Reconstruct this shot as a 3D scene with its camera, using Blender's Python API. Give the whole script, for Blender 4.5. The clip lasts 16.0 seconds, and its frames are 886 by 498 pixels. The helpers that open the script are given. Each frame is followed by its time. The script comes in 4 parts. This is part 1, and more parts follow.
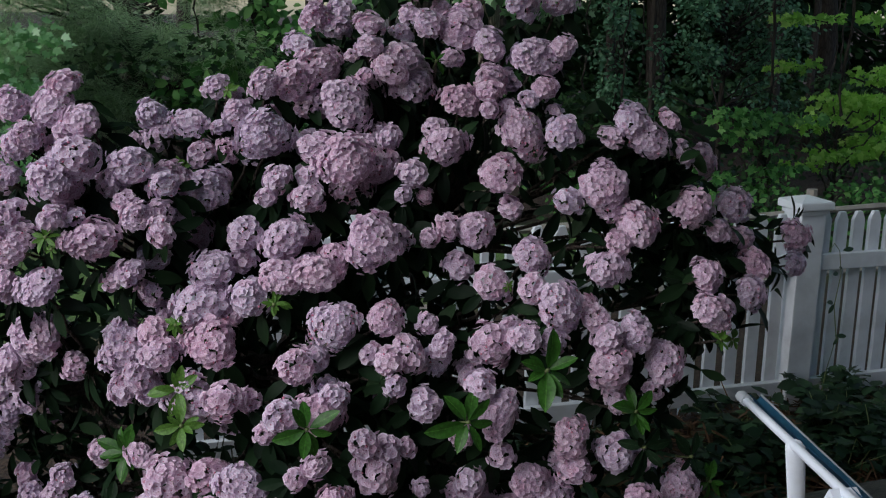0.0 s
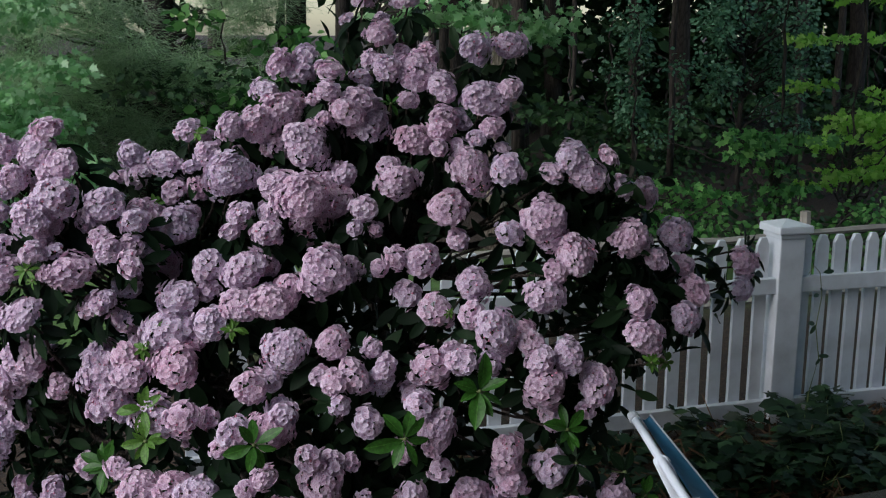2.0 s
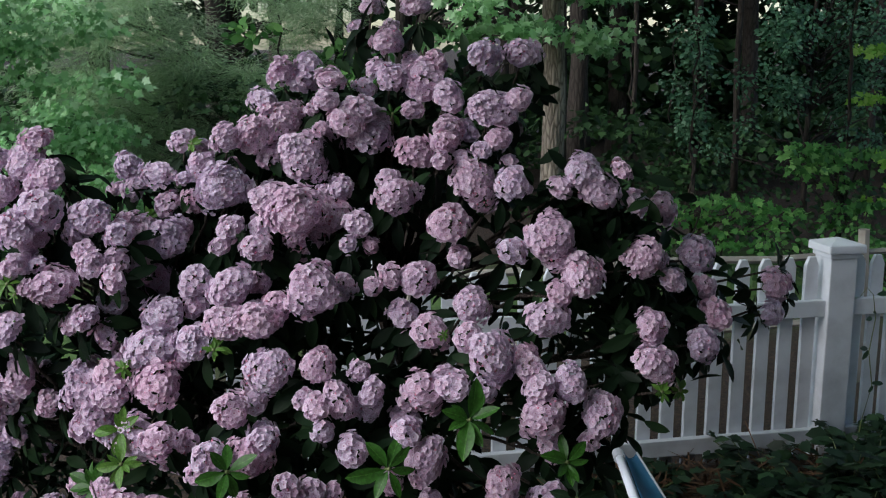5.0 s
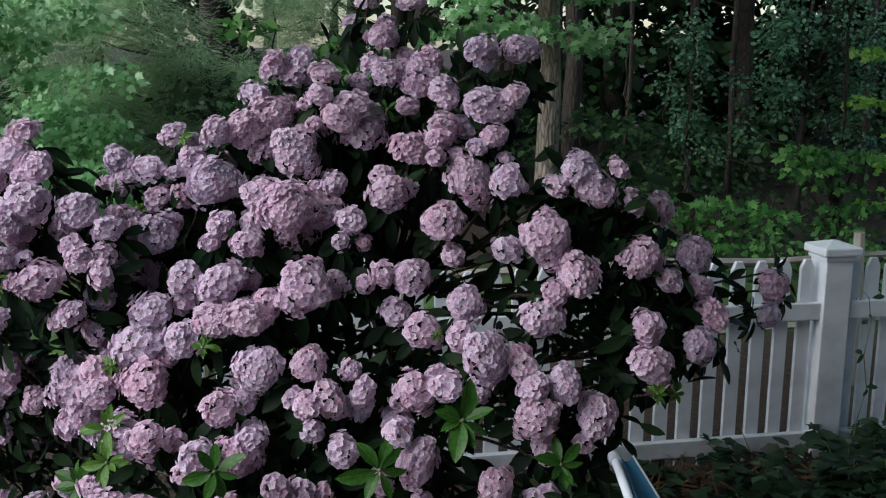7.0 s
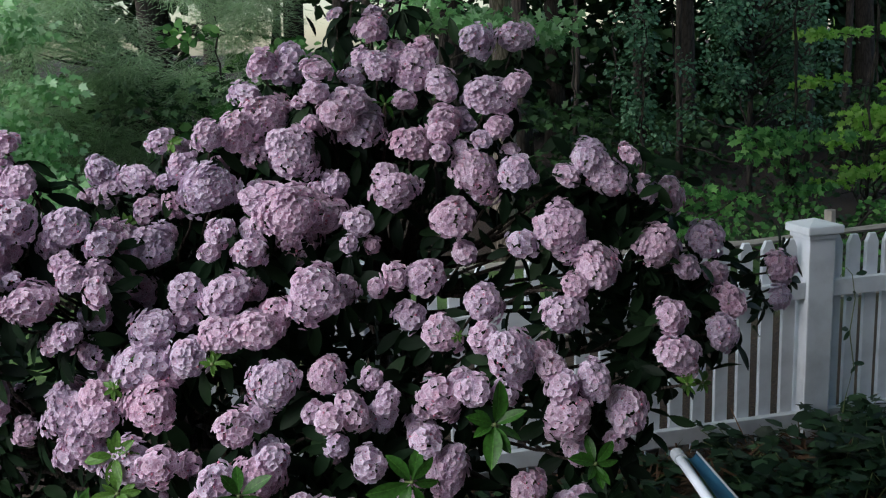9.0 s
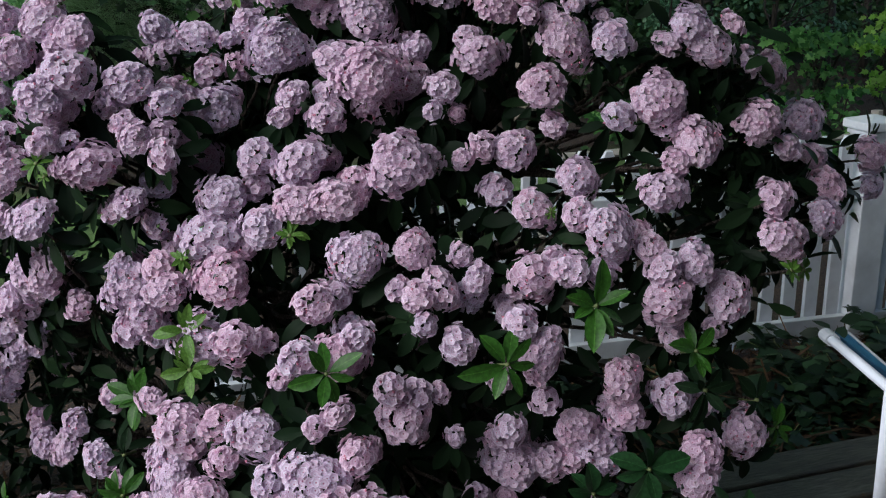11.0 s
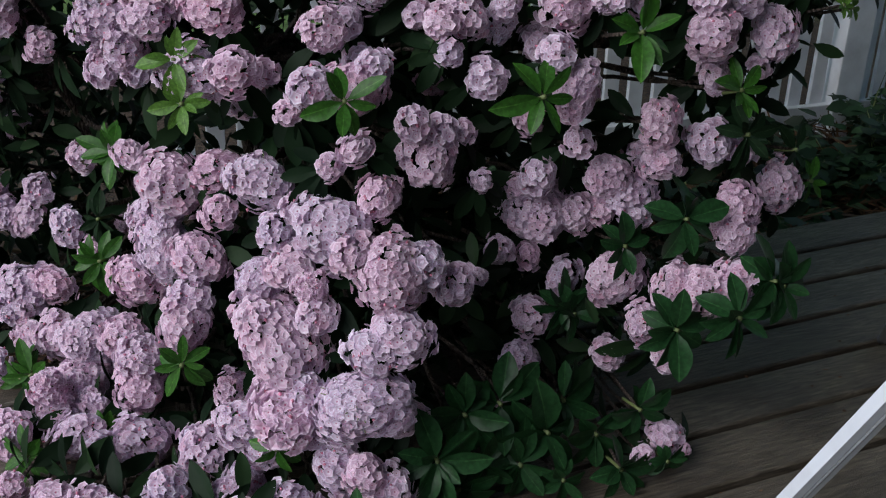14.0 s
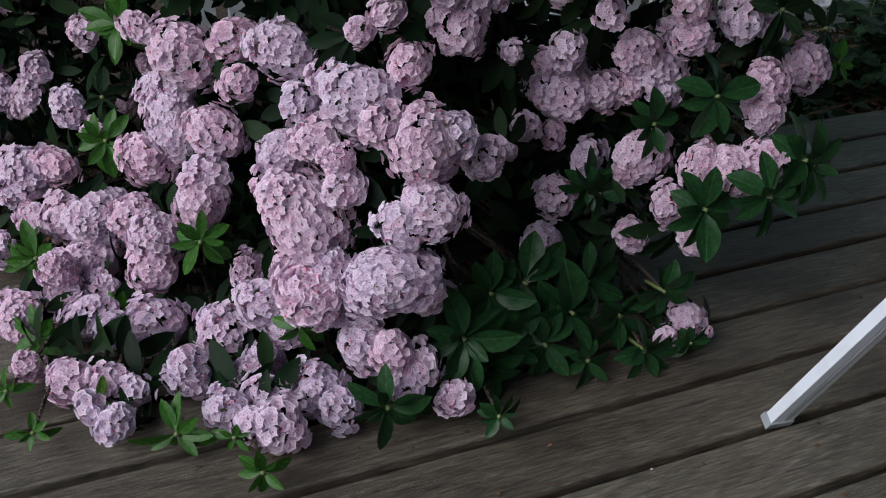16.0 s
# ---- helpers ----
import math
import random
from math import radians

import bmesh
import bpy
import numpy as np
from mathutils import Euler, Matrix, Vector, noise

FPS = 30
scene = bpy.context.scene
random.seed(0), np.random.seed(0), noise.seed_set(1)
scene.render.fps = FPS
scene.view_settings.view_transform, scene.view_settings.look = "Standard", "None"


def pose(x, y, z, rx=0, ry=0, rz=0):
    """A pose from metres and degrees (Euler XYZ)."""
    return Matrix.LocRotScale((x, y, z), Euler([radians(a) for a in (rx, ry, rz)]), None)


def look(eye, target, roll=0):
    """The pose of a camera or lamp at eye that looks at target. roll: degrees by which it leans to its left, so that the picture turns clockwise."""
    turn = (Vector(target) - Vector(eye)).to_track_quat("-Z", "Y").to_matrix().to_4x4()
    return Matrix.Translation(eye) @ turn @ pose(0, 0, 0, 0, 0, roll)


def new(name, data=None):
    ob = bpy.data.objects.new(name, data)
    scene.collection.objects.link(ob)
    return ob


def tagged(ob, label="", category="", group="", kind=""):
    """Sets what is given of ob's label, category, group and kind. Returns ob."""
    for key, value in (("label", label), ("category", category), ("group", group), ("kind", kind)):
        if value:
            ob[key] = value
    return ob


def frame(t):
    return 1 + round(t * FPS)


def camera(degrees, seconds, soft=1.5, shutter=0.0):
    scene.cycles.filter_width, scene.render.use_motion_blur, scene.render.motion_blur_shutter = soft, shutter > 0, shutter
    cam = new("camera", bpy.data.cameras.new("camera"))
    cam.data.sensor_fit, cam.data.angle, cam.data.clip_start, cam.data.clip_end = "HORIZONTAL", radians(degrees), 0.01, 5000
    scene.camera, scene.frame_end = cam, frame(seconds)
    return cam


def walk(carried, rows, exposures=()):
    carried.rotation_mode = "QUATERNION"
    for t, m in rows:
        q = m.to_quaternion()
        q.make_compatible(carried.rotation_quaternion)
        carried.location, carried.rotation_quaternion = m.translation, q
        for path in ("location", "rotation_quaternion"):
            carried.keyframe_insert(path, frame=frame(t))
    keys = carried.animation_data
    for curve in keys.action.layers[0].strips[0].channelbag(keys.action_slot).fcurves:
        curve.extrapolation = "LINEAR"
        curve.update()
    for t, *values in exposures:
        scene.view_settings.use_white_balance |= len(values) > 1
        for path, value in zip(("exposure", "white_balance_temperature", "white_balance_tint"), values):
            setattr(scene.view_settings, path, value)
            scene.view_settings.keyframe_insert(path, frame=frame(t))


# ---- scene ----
cam = camera(46.7, 16.0, 1.2)
PATH = [
    (0, (-0.965, -2.339, 1.482), (-0.266, -0.518, 1.041), 0.98),
    (0.5, (-0.929, -2.416, 1.507), (-0.173, -0.610, 1.099), -0.59),
    (1, (-0.911, -2.488, 1.512), (-0.195, -0.670, 1.085), -1.67),
    (1.5, (-0.873, -2.571, 1.528), (-0.206, -0.736, 1.097), -0.18),
    (2, (-0.814, -2.579, 1.555), (-0.193, -0.723, 1.145), 0.20),
    (2.5, (-0.727, -2.547, 1.550), (-0.165, -0.665, 1.175), 1.16),
    (3, (-0.657, -2.523, 1.540), (-0.124, -0.635, 1.151), 1.05),
    (3.5, (-0.627, -2.509, 1.536), (-0.131, -0.612, 1.141), 0.50),
    (4, (-0.615, -2.506, 1.538), (-0.130, -0.605, 1.151), -0.10),
    (6.5, (-0.607, -2.478, 1.536), (-0.107, -0.579, 1.154), 0.49),
    (7, (-0.604, -2.468, 1.527), (-0.102, -0.570, 1.142), 0.64),
    (7.5, (-0.606, -2.466, 1.526), (-0.092, -0.574, 1.132), 0.01),
    (8, (-0.629, -2.430, 1.517), (-0.049, -0.555, 1.132), -0.86),
    (8.2, (-0.640, -2.411, 1.514), (-0.019, -0.549, 1.130), -2.12),
    (10.3, (-0.855, -2.215, 1.465), (-0.266, -0.361, 1.002), -0.52),
    (10.5, (-0.856, -2.200, 1.449), (-0.252, -0.358, 0.958), -0.18),
    (11, (-0.871, -2.139, 1.406), (-0.261, -0.319, 0.844), -0.31),
    (11.5, (-0.888, -2.084, 1.362), (-0.269, -0.289, 0.733), -0.48),
    (12, (-0.910, -2.042, 1.318), (-0.295, -0.264, 0.639), 0.00),
    (12.5, (-0.916, -2.019, 1.290), (-0.303, -0.257, 0.569), 0.55),
    (13, (-0.930, -2.003, 1.259), (-0.280, -0.266, 0.513), 1.22),
    (13.5, (-0.960, -1.984, 1.221), (-0.283, -0.280, 0.423), 1.62),
    (14, (-0.974, -1.962, 1.181), (-0.279, -0.298, 0.315), 1.14),
    (14.5, (-0.984, -1.950, 1.152), (-0.267, -0.318, 0.245), 1.45),
    (15, (-1.005, -1.939, 1.132), (-0.282, -0.323, 0.200), 1.86),
    (15.5, (-1.031, -1.928, 1.109), (-0.310, -0.333, 0.140), 2.11),
    (16, (-1.060, -1.919, 1.091), (-0.331, -0.347, 0.091), 2.47),
]
walk(cam, [(t, look(eye, target, roll)) for t, eye, target, roll in PATH],
     [(0, -0.22), (1.5, -0.08), (3.5, 0.15), (8, 0.17), (10.5, 0.15), (12, 0.05), (14, -0.04), (16, -0.06)])

# ---- plan ----
PITCH = 0.1475
FENCE_X, FENCE_Y, FENCE_TURN = 1.956, 1.058, -3.0
FENCE_TOP, PICKET_TOP, PICKET_W, PICKET_GAP = 0.795, 0.708, 0.058, 0.098
RAIL_LOW, RAIL_HIGH, RAIL_H, POST_W = -0.047, 0.502, 0.068, 0.120
POSTS = (-1.919, 0.0)
DECK_EDGE, DECK_TURN = 0.0995, 0.6
SPLIT_X, SPLIT_Y, SPLIT_Z = 2.72, 1.9, 0.52
SHRUB_X, SHRUB_Y = -0.15, 0.40

# ---- light ----
world = bpy.data.worlds.new("sky")
scene.world = world
world.use_nodes = True
wn = world.node_tree.nodes
sky = wn.new("ShaderNodeTexSky")
sky.sky_type, sky.sun_disc = "NISHITA", False
sky.sun_elevation, sky.sun_rotation = radians(36.7), radians(256.9)
wn["Background"].inputs["Strength"].default_value = 0.145
world.node_tree.links.new(sky.outputs["Color"], wn["Background"].inputs["Color"])
sun = new("sun", bpy.data.lights.new("sun", "SUN"))
sun.data.energy, sun.data.angle, sun.data.color = 2.9, radians(50), (1.0, 0.985, 1.0)
sun.matrix_world = look((-6.0, -1.4, 4.6), (0, 0, 0))

RNG = np.random.default_rng(7)


# ---- materials ----
def material(name, rough=0.6, metal=0.0):
    m = bpy.data.materials.new(name)
    m.use_nodes = True
    b = m.node_tree.nodes["Principled BSDF"]
    b.inputs["Roughness"].default_value, b.inputs["Metallic"].default_value = rough, metal
    return m, m.node_tree.nodes, m.node_tree.links, b


def ramp(nodes, stops):
    r = nodes.new("ShaderNodeValToRGB")
    while len(r.color_ramp.elements) < len(stops):
        r.color_ramp.elements.new(0.5)
    for e, (p, c) in zip(r.color_ramp.elements, stops):
        e.position, e.color = p, (*c, 1)
    return r


def mapped(nodes, links, scale=(1, 1, 1), own=False):
    tc, mp = nodes.new("ShaderNodeTexCoord"), nodes.new("ShaderNodeMapping")
    mp.inputs["Scale"].default_value = scale
    links.new(tc.outputs["Object"], mp.inputs["Vector"])
    if own:
        oi, ad = nodes.new("ShaderNodeObjectInfo"), nodes.new("ShaderNodeVectorMath")
        ad.operation = "MULTIPLY"
        ad.inputs[1].default_value = (37, 53, 71)
        links.new(oi.outputs["Random"], ad.inputs[0])
        links.new(ad.outputs[0], mp.inputs["Location"])
    return mp


def noise_tex(nodes, links, vec, scale, detail=4.0, rough=0.55):
    n = nodes.new("ShaderNodeTexNoise")
    n.inputs["Scale"].default_value, n.inputs["Detail"].default_value, n.inputs["Roughness"].default_value = scale, detail, rough
    links.new(vec.outputs[0], n.inputs["Vector"])
    return n


def bumped(nodes, links, bsdf, source, strength, distance=0.002):
    b = nodes.new("ShaderNodeBump")
    b.inputs["Strength"].default_value, b.inputs["Distance"].default_value = strength, distance
    links.new(source, b.inputs["Height"])
    links.new(b.outputs["Normal"], bsdf.inputs["Normal"])


def mixed(nodes, links, a, b, fac, kind="MIX"):
    m = nodes.new("ShaderNodeMix")
    m.data_type, m.blend_type = "RGBA", kind
    for sock, v in ((m.inputs[0], fac), (m.inputs[6], a), (m.inputs[7], b)):
        if isinstance(v, (int, float)):
            sock.default_value = v
        elif isinstance(v, tuple):
            sock.default_value = (*v, 1)
        else:
            links.new(v, sock)
    return m.outputs[2]


def leaf_material(name, stops, rough=0.4, through_light=0.25, big=3.0, gloss=0.28):
    """Leaves: the colour varies from leaf to leaf and in broad patches; some light passes through."""
    m, n, l, b = material(name, rough)
    b.inputs["Specular IOR Level"].default_value = gloss
    geo = n.new("ShaderNodeNewGeometry")
    r = ramp(n, stops)
    l.new(geo.outputs["Random Per Island"], r.inputs[0])
    vec = mapped(n, l)
    big_n = noise_tex(n, l, vec, big, 2)
    val = n.new("ShaderNodeMapRange")
    val.inputs[1].default_value, val.inputs[2].default_value = 0.3, 0.7
    val.inputs[3].default_value, val.inputs[4].default_value = 0.65, 1.3
    l.new(big_n.outputs[0], val.inputs[0])
    sc = n.new("ShaderNodeVectorMath")
    sc.operation = "SCALE"
    rib, line = n.new("ShaderNodeAttribute"), n.new("ShaderNodeMapRange")
    rib.attribute_name = "rib"
    line.inputs[1].default_value, line.inputs[2].default_value = 0.88, 1.0
    l.new(rib.outputs["Fac"], line.inputs[0])
    pale = mixed(n, l, r.outputs[0], tuple(min(1.0, c * 1.5 + 0.006) for c in stops[-1][1]), line.outputs[0])
    l.new(pale, sc.inputs[0])
    l.new(val.outputs[0], sc.inputs["Scale"])
    l.new(sc.outputs[0], b.inputs["Base Color"])
    tr, mx = n.new("ShaderNodeBsdfTranslucent"), n.new("ShaderNodeMixShader")
    l.new(sc.outputs[0], tr.inputs["Color"])
    mx.inputs[0].default_value = through_light
    l.new(b.outputs[0], mx.inputs[1])
    l.new(tr.outputs[0], mx.inputs[2])
    l.new(mx.outputs[0], n["Material Output"].inputs["Surface"])
    return m


def petal_material():
    m, n, l, b = material("petal", 0.55)
    at, geo, oi = n.new("ShaderNodeAttribute"), n.new("ShaderNodeNewGeometry"), n.new("ShaderNodeObjectInfo")
    at.attribute_name = "out"
    rim = ramp(n, [(0.0, (0.20, 0.05, 0.10)), (0.08, (0.42, 0.15, 0.27)), (0.16, (0.72, 0.66, 0.74)), (0.32, (0.70, 0.61, 0.71)), (0.58, (0.62, 0.45, 0.58)), (0.80, (0.73, 0.62, 0.74)), (0.96, (0.87, 0.82, 0.91))])
    l.new(at.outputs["Fac"], rim.inputs[0])
    each = ramp(n, [(0.0, (0.94, 0.78, 0.84)), (0.18, (0.97, 0.90, 0.94)), (0.5, (1.0, 0.96, 0.99)), (0.85, (1.06, 1.08, 1.08)), (1.0, (0.90, 0.84, 0.91))])
    l.new(geo.outputs["Random Per Island"], each.inputs[0])
    truss = ramp(n, [(0.0, (1.0, 0.93, 0.95)), (0.5, (0.95, 0.97, 1.0)), (1.0, (1.0, 0.88, 0.92))])
    l.new(oi.outputs["Random"], truss.inputs[0])
    col = mixed(n, l, mixed(n, l, rim.outputs[0], each.outputs[0], 1.0, "MULTIPLY"), truss.outputs[0], 1.0, "MULTIPLY")
    l.new(col, b.inputs["Base Color"])
    tr, mx = n.new("ShaderNodeBsdfTranslucent"), n.new("ShaderNodeMixShader")
    l.new(col, tr.inputs["Color"])
    mx.inputs[0].default_value = 0.34
    l.new(b.outputs[0], mx.inputs[1])
    l.new(tr.outputs[0], mx.inputs[2])
    l.new(mx.outputs[0], n["Material Output"].inputs["Surface"])
    return m


def deck_material():
    m, n, l, b = material("weathered_deck_wood", 0.5)
    vec = mapped(n, l, (4.0, 30, 30), own=True)
    fine = noise_tex(n, l, vec, 5.0, 10, 0.72)
    grain = ramp(n, [(0.30, (0.034, 0.030, 0.024)), (0.50, (0.098, 0.087, 0.070)), (0.70, (0.205, 0.186, 0.155))])
    l.new(fine.outputs[0], grain.inputs[0])
    blotch = noise_tex(n, l, mapped(n, l, (1.5, 5, 5), own=True), 2.2, 5)
    stain = ramp(n, [(0.30, (0.42, 0.37, 0.32)), (0.52, (0.95, 0.93, 0.90)), (0.75, (1.3, 1.28, 1.24))])
    l.new(blotch.outputs[0], stain.inputs[0])
    oi = n.new("ShaderNodeObjectInfo")
    each = ramp(n, [(0, (0.70, 0.66, 0.62)), (1, (1.15, 1.15, 1.15))])
    l.new(oi.outputs["Random"], each.inputs[0])
    col = mixed(n, l, mixed(n, l, grain.outputs[0], stain.outputs[0], 1.0, "MULTIPLY"), each.outputs[0], 1.0, "MULTIPLY")
    fissure = noise_tex(n, l, mapped(n, l, (2.5, 75, 75), own=True), 5.0, 6, 0.6)
    crack = ramp(n, [(0.36, (0.22, 0.20, 0.18)), (0.47, (1, 1, 1)), (0.62, (1, 1, 1)), (0.72, (1.5, 1.48, 1.42))])
    l.new(fissure.outputs[0], crack.inputs[0])
    col = mixed(n, l, col, crack.outputs[0], 0.8, "MULTIPLY")
    specks = n.new("ShaderNodeTexVoronoi")
    specks.inputs["Scale"].default_value = 16
    l.new(mapped(n, l, (1, 2.2, 1), own=True).outputs[0], specks.inputs["Vector"])
    dot = ramp(n, [(0.0, (0.35, 0.33, 0.3)), (0.075, (0.4, 0.38, 0.35)), (0.12, (1, 1, 1))])
    l.new(specks.outputs["Distance"], dot.inputs[0])
    col = mixed(n, l, col, dot.outputs[0], 0.75, "MULTIPLY")
    l.new(col, b.inputs["Base Color"])
    bumped(n, l, b, fine.outputs[0], 0.9, 0.004)
    return m


def plain_material(name, color, rough, wear=0.12, scale=9.0, metal=0.0, bump=0.1):
    m, n, l, b = material(name, rough, metal)
    vec = mapped(n, l)
    a, c = noise_tex(n, l, vec, scale, 5), noise_tex(n, l, vec, scale * 14, 3)
    lo = tuple(v * (1 - 2.2 * wear) for v in color)
    hi = tuple(min(1, v * (1 + 0.5 * wear)) for v in color)
    r = ramp(n, [(0.28, lo), (0.55, color), (0.8, hi)])
    l.new(a.outputs[0], r.inputs[0])
    col = mixed(n, l, r.outputs[0], c.outputs["Color"], wear * 0.35, "OVERLAY")
    l.new(col, b.inputs["Base Color"])
    bumped(n, l, b, c.outputs[0], bump, 0.001)
    return m


def bark_material(name, dark, light, scale=1.0):
    m, n, l, b = material(name, 0.9)
    vec = mapped(n, l, (1.6, 1.6, 0.35))
    v = n.new("ShaderNodeTexVoronoi")
    v.feature = "DISTANCE_TO_EDGE"
    v.inputs["Scale"].default_value = 26 * scale
    l.new(vec.outputs[0], v.inputs["Vector"])
    nn = noise_tex(n, l, vec, 9 * scale, 8, 0.65)
    r = ramp(n, [(0.28, dark), (0.7, light)])
    l.new(nn.outputs[0], r.inputs[0])
    f = ramp(n, [(0.0, (0.35, 0.33, 0.3)), (0.16, (1, 1, 1))])
    l.new(v.outputs["Distance"], f.inputs[0])
    l.new(mixed(n, l, r.outputs[0], f.outputs[0], 1.0, "MULTIPLY"), b.inputs["Base Color"])
    bumped(n, l, b, v.outputs["Distance"], 0.9, 0.02)
    return m


def ground_material():
    """Leaf litter and mulch by the deck, thin lawn beyond the fence, forest floor past it."""
    m, n, l, b = material("ground_cover", 0.95)
    vec = mapped(n, l)
    fine, mid, wide = noise_tex(n, l, vec, 60, 6), noise_tex(n, l, vec, 7, 5), noise_tex(n, l, vec, 0.7, 4)
    litter = ramp(n, [(0.3, (0.012, 0.008, 0.006)), (0.5, (0.035, 0.021, 0.014)), (0.7, (0.085, 0.05, 0.03))])
    l.new(fine.outputs[0], litter.inputs[0])
    grass = ramp(n, [(0.3, (0.04, 0.085, 0.018)), (0.7, (0.10, 0.19, 0.045))])
    l.new(mid.outputs[0], grass.inputs[0])
    sep = n.new("ShaderNodeSeparateXYZ")
    l.new(vec.outputs[0], sep.inputs[0])
    band = ramp(n, [(0.0, (0, 0, 0)), (0.19, (0, 0, 0)), (0.24, (1, 1, 1)), (0.33, (1, 1, 1)), (0.38, (0, 0, 0))])
    mr = n.new("ShaderNodeMath")
    mr.operation = "MULTIPLY_ADD"
    mr.inputs[1].default_value, mr.inputs[2].default_value = 1 / 14, 0.0
    l.new(sep.outputs["Y"], mr.inputs[0])
    wob = n.new("ShaderNodeMath")
    wob.operation = "MULTIPLY_ADD"
    wob.inputs[1].default_value = 0.12
    l.new(wide.outputs[0], wob.inputs[0])
    l.new(mr.outputs[0], wob.inputs[2])
    sub = n.new("ShaderNodeMath")
    sub.operation, sub.inputs[1].default_value = "SUBTRACT", 0.06
    l.new(wob.outputs[0], sub.inputs[0])
    l.new(sub.outputs[0], band.inputs[0])
    l.new(mixed(n, l, litter.outputs[0], grass.outputs[0], band.outputs[0]), b.inputs["Base Color"])
    bumped(n, l, b, fine.outputs[0], 1.0, 0.02)
    return m


M_PETAL = petal_material()
M_BUD = plain_material("flower_bud", (0.62, 0.22, 0.33), 0.6)
# old leaves, nearly black: the shrub's inner shade is put into their colour
M_DARK = leaf_material("old_leaf_shade_dark", [(0, (0.0045, 0.011, 0.006)), (0.6, (0.008, 0.021, 0.009)), (1, (0.016, 0.036, 0.014))], 0.55, 0.06, 6, 0.09)
M_NEW = leaf_material("new_leaf", [(0, (0.018, 0.070, 0.010)), (0.6, (0.030, 0.105, 0.014)), (1, (0.052, 0.15, 0.020))], 0.42, 0.22, 9)
M_LIME = leaf_material("young_shoot_leaf", [(0, (0.06, 0.16, 0.025)), (1, (0.11, 0.23, 0.04))], 0.45, 0.3, 9)
M_STEM = bark_material("shrub_bark", (0.030, 0.022, 0.018), (0.10, 0.075, 0.060), 3)
M_SHOOT = plain_material("green_shoot", (0.13, 0.17, 0.06), 0.6)
M_MID = leaf_material("full_grown_leaf", [(0, (0.008, 0.030, 0.011)), (0.6, (0.013, 0.048, 0.016)), (1, (0.022, 0.072, 0.022))], 0.38, 0.10, 9, 0.2)
M_BED = leaf_material("bed_leaf", [(0, (0.010, 0.028, 0.014)), (0.7, (0.024, 0.060, 0.028)), (1, (0.055, 0.11, 0.048))], 0.5, 0.2, 4)
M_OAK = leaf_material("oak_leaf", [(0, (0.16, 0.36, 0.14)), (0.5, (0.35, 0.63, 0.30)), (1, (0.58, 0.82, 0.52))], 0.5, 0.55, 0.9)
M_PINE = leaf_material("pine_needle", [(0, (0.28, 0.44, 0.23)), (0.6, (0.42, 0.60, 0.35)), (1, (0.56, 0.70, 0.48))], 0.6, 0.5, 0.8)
M_MAPLE = leaf_material("maple_leaf", [(0, (0.05, 0.16, 0.04)), (0.6, (0.12, 0.33, 0.09)), (1, (0.28, 0.55, 0.17))], 0.5, 0.55, 0.8)
# yellower maple leaves, with the sun on them put into the colour
M_SUNLIT = leaf_material("sunlit_yellow_green_leaf", [(0, (0.18, 0.42, 0.05)), (0.6, (0.34, 0.64, 0.11)), (1, (0.55, 0.80, 0.22))], 0.5, 0.6, 0.8)
M_VINE = leaf_material("vine_leaf", [(0, (0.045, 0.12, 0.065)), (0.6, (0.09, 0.21, 0.115)), (1, (0.18, 0.36, 0.22))], 0.4, 0.3, 1.0)
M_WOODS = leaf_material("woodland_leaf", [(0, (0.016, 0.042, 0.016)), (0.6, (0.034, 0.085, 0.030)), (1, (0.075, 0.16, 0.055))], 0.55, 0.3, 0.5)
M_BARK = bark_material("tree_bark", (0.10, 0.08, 0.065), (0.34, 0.29, 0.245), 0.8)
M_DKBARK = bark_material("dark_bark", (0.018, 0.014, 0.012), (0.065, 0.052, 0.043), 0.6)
M_DECK = deck_material()
M_WHITE = plain_material("white_fence_paint", (0.70, 0.74, 0.80), 0.5, 0.12, 7, 0, 0.15)
M_METAL = plain_material("white_enamelled_tube", (0.64, 0.69, 0.77), 0.32, 0.05, 15, 0, 0.05)
M_SLING = plain_material("blue_sling_fabric", (0.035, 0.17, 0.30), 0.7, 0.12, 30, 0, 0.3)
M_SEAM = plain_material("grey_seam", (0.30, 0.33, 0.36), 0.5)
M_RAIL = plain_material("grey_split_wood", (0.36, 0.33, 0.29), 0.85, 0.2, 5)
M_GROUND = ground_material()
M_STRAW = leaf_material("pine_straw", [(0, (0.05, 0.028, 0.016)), (1, (0.14, 0.075, 0.04))], 0.8, 0.0, 5)
M_PETAL_FALLEN = plain_material("fallen_petal", (0.72, 0.66, 0.62), 0.7)
# grey of the unseen walls and ceiling that block light
M_BLOCKER = plain_material("light_blocker_grey", (0.22, 0.22, 0.21), 0.7)


# ---- mesh helpers ----
def part(name, bm, mat, parent=None, label=""):
    if isinstance(bm, bmesh.types.BMesh):
        me = bpy.data.meshes.new(name)
        bm.to_mesh(me)
        bm.free()
    else:
        me = bm
    if mat and not me.materials:
        me.materials.append(mat)
    ob = new(name, me)
    if parent:
        ob.parent = parent
    if label:
        tagged(ob, label)
    return ob


def raw_mesh(name, verts, faces, smooth=True):
    me = bpy.data.meshes.new(name)
    me.from_pydata([tuple(v) for v in np.asarray(verts).tolist()], [], faces)
    if smooth:
        me.polygons.foreach_set("use_smooth", [True] * len(me.polygons))
    return me


